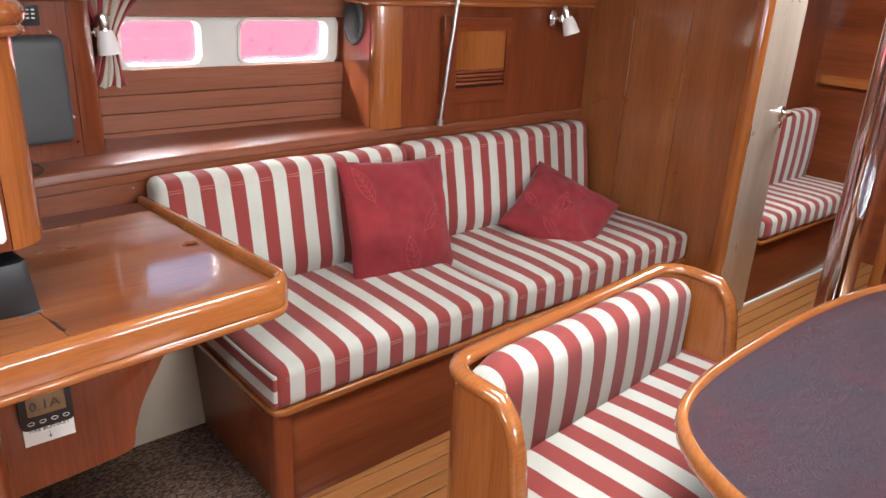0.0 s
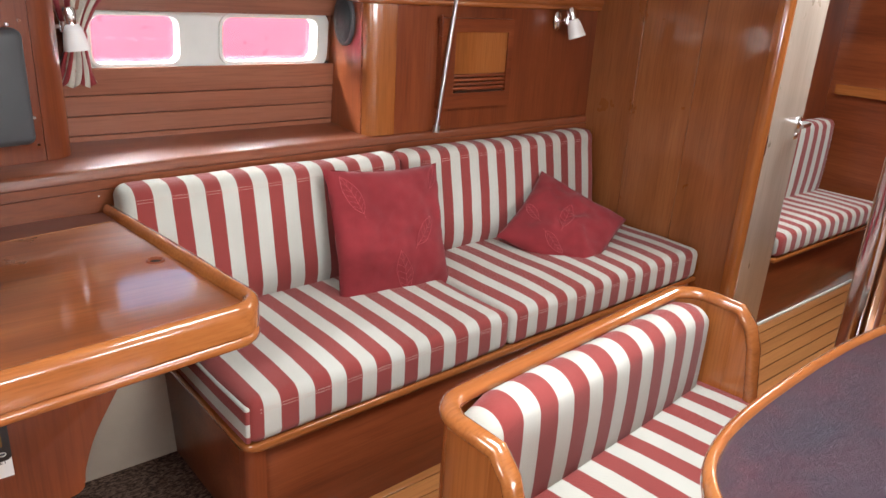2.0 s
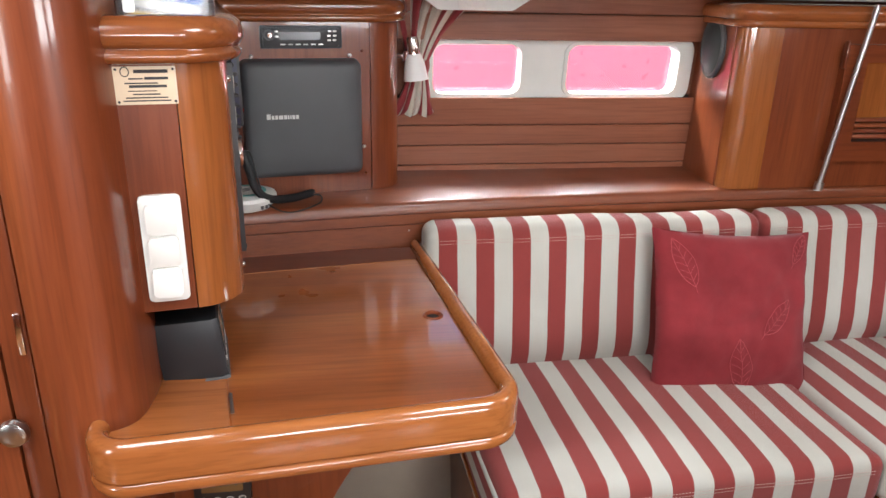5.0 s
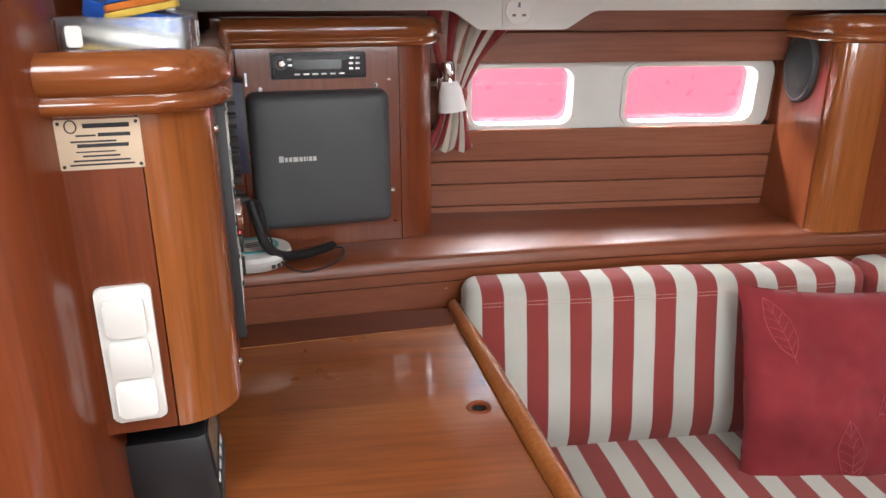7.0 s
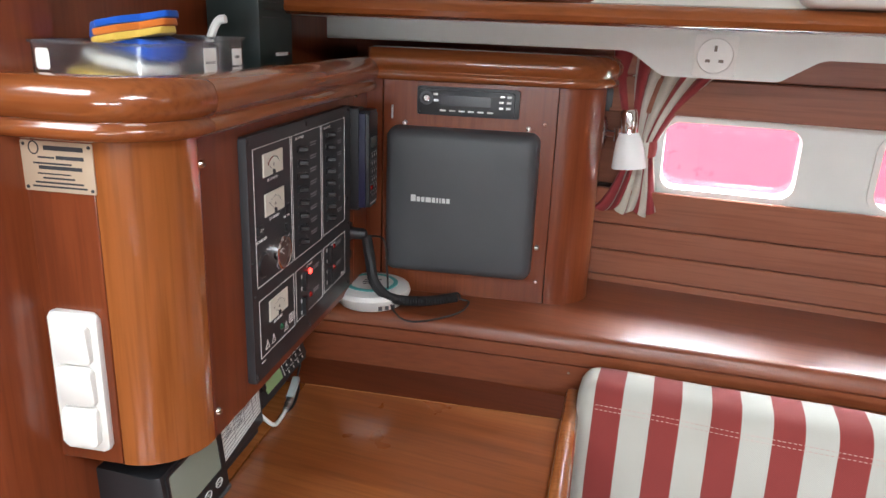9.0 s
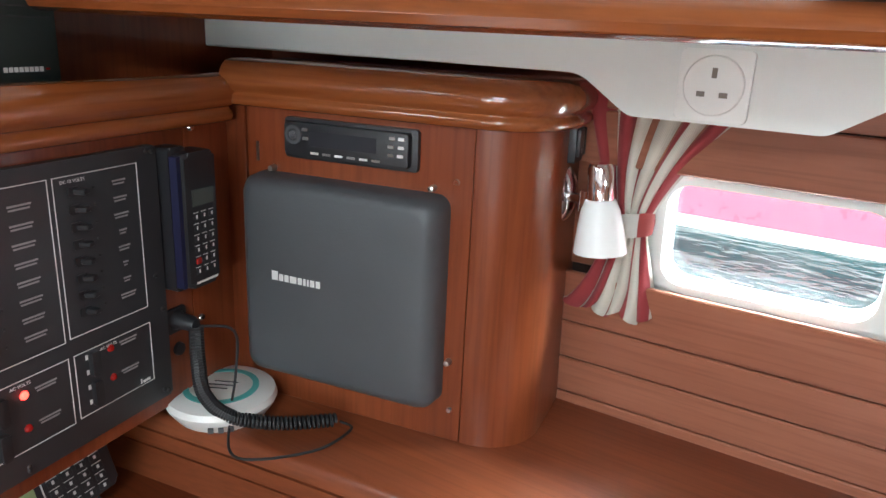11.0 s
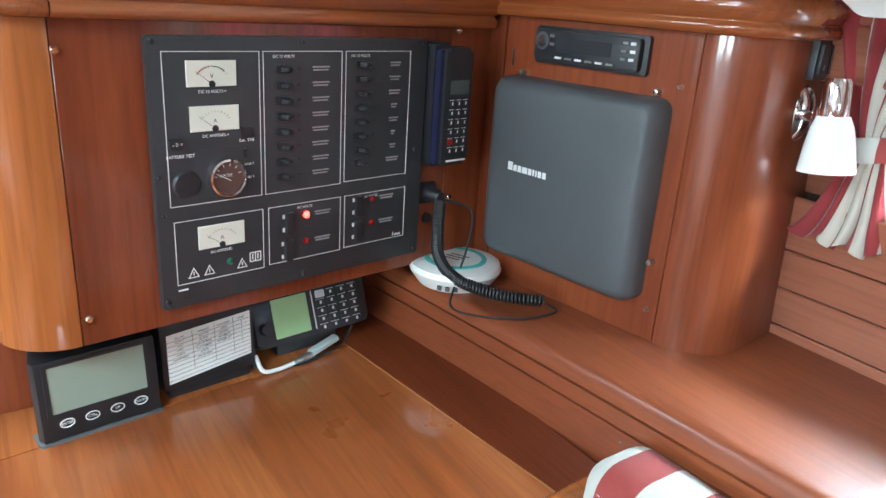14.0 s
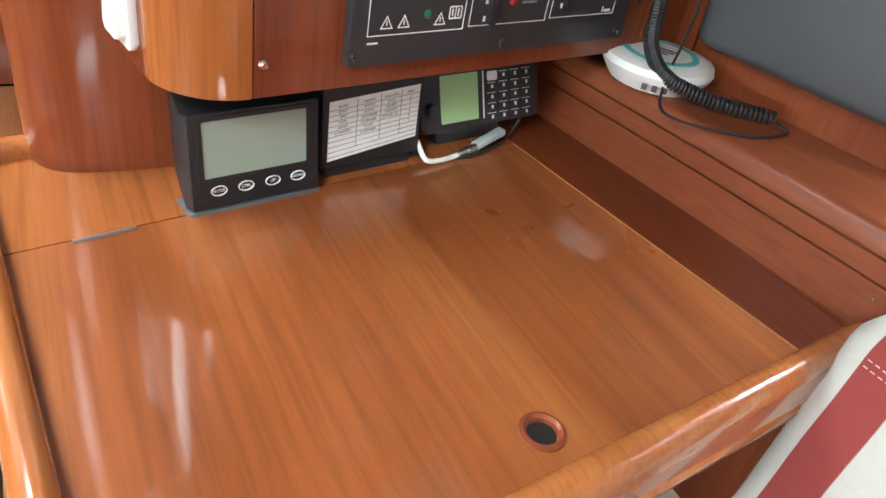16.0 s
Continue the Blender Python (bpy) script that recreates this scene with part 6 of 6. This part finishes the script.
# ---- window dressing and sockets ----
def curtain():
    root = thing("curtain", (0.47, 3.24, 1.06), "red and cream striped curtain tied back at the window", "curtain", at=Matrix.Translation((-0.040, 0.076, -0.004)))
    n, rows = 84, 36

    def sheet(z0, z1, xa, xb, depth, folds, u0):
        bm = bmesh.new()
        uvl = bm.loops.layers.uv.new("UVMap")
        for back in (0.0, 0.0016):
            g = []
            for j in range(rows + 1):
                t = j / rows
                z = z0 + (z1 - z0) * t
                a, b, d = xa(t), xb(t), depth(t)
                row = []
                for i in range(n + 1):
                    s = i / n
                    ph = s * folds * 2 * math.pi
                    w = noise.noise(Vector((s * 5, t * 1.5, u0)))
                    y = 3.268 - 0.10 * (z - 0.92) - d + d * math.sin(ph + 1.6 * w) + 0.006 * w + back
                    zz = z + (0.010 * math.sin(ph * 0.5 + 1) * (1 - t) ** 3 if z0 < 1.15 else 0)
                    row.append(bm.verts.new((a - 0.02 + (b - a) * s + 0.5 * d * math.cos(ph), y, zz)))
                g.append(row)
            for j in range(rows):
                for i in range(n):
                    f = bm.faces.new((g[j][i], g[j][i + 1], g[j + 1][i + 1], g[j + 1][i]))
                    for lp, (ii, jj) in zip(f.loops, ((i, j), (i + 1, j), (i + 1, j + 1), (i, j + 1))):
                        lp[uvl].uv = (ii / n * 0.62 + u0, jj / rows)
        return bm
    part("upper", sheet(1.232, 1.445, lambda t: 0.468 - 0.065 * t ** 0.8, lambda t: 0.512 + 0.145 * t ** 1.4, lambda t: 0.008 + 0.009 * t, 6, 0.0), fabric_curtain, root, sharp=80)
    part("lower", sheet(1.092, 1.232, lambda t: 0.398 + 0.070 * t ** 0.7, lambda t: 0.530 - 0.018 * t, lambda t: 0.016 - 0.008 * t, 6, 0.0), fabric_curtain, root, sharp=80)
    band = [(0.470 + 0.030 * math.cos(a), 3.229 + 0.021 * math.sin(a), 1.233 + 0.006 * math.cos(a)) for a in [2 * math.pi * i / 28 for i in range(28)]]
    part("tieback", sweep(band, [(-0.0015, -0.016), (0.0015, -0.017), (0.0035, 0.0), (0.0015, 0.017), (-0.0015, 0.016)], closed=True), fabric_band, root, "striped tieback band")


fabric_band = striped("striped_tieback", "x", 0.070, 0.018)
curtain()


def wall_socket():
    root = thing("power_socket", (0.552, 3.135, 1.398), "single white mains socket with three slots", "socket")
    x, z = 0.552, 1.4355
    part("plate", slab_y(rrect(x - 0.037, x + 0.037, z - 0.037, z + 0.037, 0.005), 3.129, 3.135, 0.002), white_pl, root)
    part("face", lathe([(0, 0.0022), (0.030, 0.0022), (0.0315, 0.0)], 36, face_y(x, 3.129, z)), white_pl, root)
    for dx, dz, w, h in ((0, 0.013, 0.0026, 0.0052), (-0.0115, -0.009, 0.0042, 0.0027), (0.0115, -0.009, 0.0042, 0.0027)):
        part("slot", slab_y([(x + dx - w, z + dz - h), (x + dx + w, z + dz - h), (x + dx + w, z + dz + h), (x + dx - w, z + dz + h)], 3.1262, 3.1272), slot_grey, root)


slot_grey = plain("socket_slot", (0.20, 0.17, 0.14), 0.7)
wall_socket()
bxs = thing("rocker_switch_box", (0.44, 0.845, 1.32), "small black double switch with a white block on the locker side", "switch", at=NAVR)
part("body", slab_x(rrect(0.800, 0.868, 1.312, 1.366, 0.003), 0.438, 0.450, 0.002), black, bxs)
for v in (0.818, 0.848):
    part("rocker", slab_x(rrect(v - 0.012, v + 0.012, 1.320, 1.358, 0.002), 0.450, 0.4545, 0.002), black, bxs)
    words("I", 0.010, face_x(0.4547, v, 1.328), print_white, "lettering", bxs, 0.0001)
part("white_block", slab_x([(0.869, 1.314), (0.900, 1.322), (0.900, 1.366), (0.869, 1.366)], 0.438, 0.470, 0.003), white_pl, bxs)

# ---- forward cabin ----
def cabin_seat():
    root = thing("cabin_seat", (3.6, 2.45, 0), "forward cabin seat with striped cushions on a mahogany base", "seat", at=Matrix.Translation((0, 0.035, -0.035)))
    part("base", box(3.02, 4.18, 2.27, 2.69, 0.05, 0.37, 0.003), wood_x, root)
    part("plinth", box(2.96, 4.18, 2.262, 2.66, 0.036, 0.05, 0.003), gel, root, "white plinth")
    part("seat_board", box(3.0, 4.18, 2.24, 2.69, 0.37, 0.39, 0.006), edge_x, root)
    part("seat_cushion", soft_box(3.01, 4.10, 2.235, 2.66, 0.39, 0.50, 0.03, 12, 0.012, 0.004, 20), fabric, root)
    part("back_cushion", soft_box(3.60, 4.06, 2.55, 2.65, 0.49, 0.90, 0.03, 12, 0.01, 0.004, 22), fabric, root)


cabin_seat()
struct("wall_cabin_front", box(4.22, 4.26, 1.2, 2.735, 0, 1.95), wood_y, "varnished mahogany wall of the forward cabin", "wall")
struct("trim", sweep([(4.205, 1.2, 0.985), (4.205, 2.69, 0.985)], [(0.0, 0.0), (0.03, 0.004), (0.036, 0.020), (0.03, 0.042), (0.012, 0.052), (-0.012, 0.052), (-0.012, 0.0)]), edge_y, "honey wood shelf edge in the forward cabin", "trim")


# ---- outside ----
def outside():
    bm = bmesh.new()
    vs = [bm.verts.new(p) for p in ((-900, 3.7, 0.40), (900, 3.7, 0.40), (900, 1500, 0.40), (-900, 1500, 0.40))]
    bm.faces.new(vs)
    struct("water", bm, water_skin, "rippled green-grey harbour water", "water")
    root = thing("moored_boat", (1.0, 7.6, 0.40), "red-hulled boat with a white boot stripe moored alongside", "boat")

    def skin(z0, z1):
        bm = bmesh.new()
        rows = []
        for i in range(41):
            s = -1 + 2 * i / 40
            x = 1.0 + 8.5 * s
            w = 1.55 * max(0.0, 1 - abs(s) ** 2.6)
            rows.append([bm.verts.new((x, 8.12 - (w + 0.05) * (0.92 + 0.08 * (z - 0.4) / 1.9), z)) for z in (z0, (z0 + z1) / 2, z1)] + [bm.verts.new((x, 8.12 + (w + 0.05) * (0.92 + 0.08 * (z - 0.4) / 1.9), z)) for z in (z1, (z0 + z1) / 2, z0)])
        for a, b in zip(rows, rows[1:]):
            for j in range(6):
                bm.faces.new((a[j], a[(j + 1) % 6], b[(j + 1) % 6], b[j]))
        return bm
    part("boot_stripe", skin(0.36, 0.472), hull_white, root)
    part("hull", skin(0.474, 1.95), hull_red, root)


outside()


# ---- sole strips, last ----
def sole():
    w, g = 0.056, 0.005
    y, i = 1.22, 0
    strip = {}
    while y < 2.36:
        bm = box(-0.60, 4.58, -w / 2, w / 2, -0.008, 0.0, 0.0012, 1)
        if "m" not in strip:
            strip["m"] = finish("strip", bm, teak)
        else:
            bm.free()
        ob = new("strip", strip["m"])
        ob.parent = floor
        ob.location = (0, y + w / 2, 0)
        y += w + g
    part("sole_board", box(-2.18, 4.58, -1.28, 1.216, -0.008, -0.0005), teak, floor)
    part("sole_board", box(-2.18, -0.604, 1.22, 2.24, -0.008, -0.0005), teak, floor)
    part("sole_board", box(-0.41, 0.52, 2.38, 3.0, -0.008, -0.0005), teak, floor)


sole()
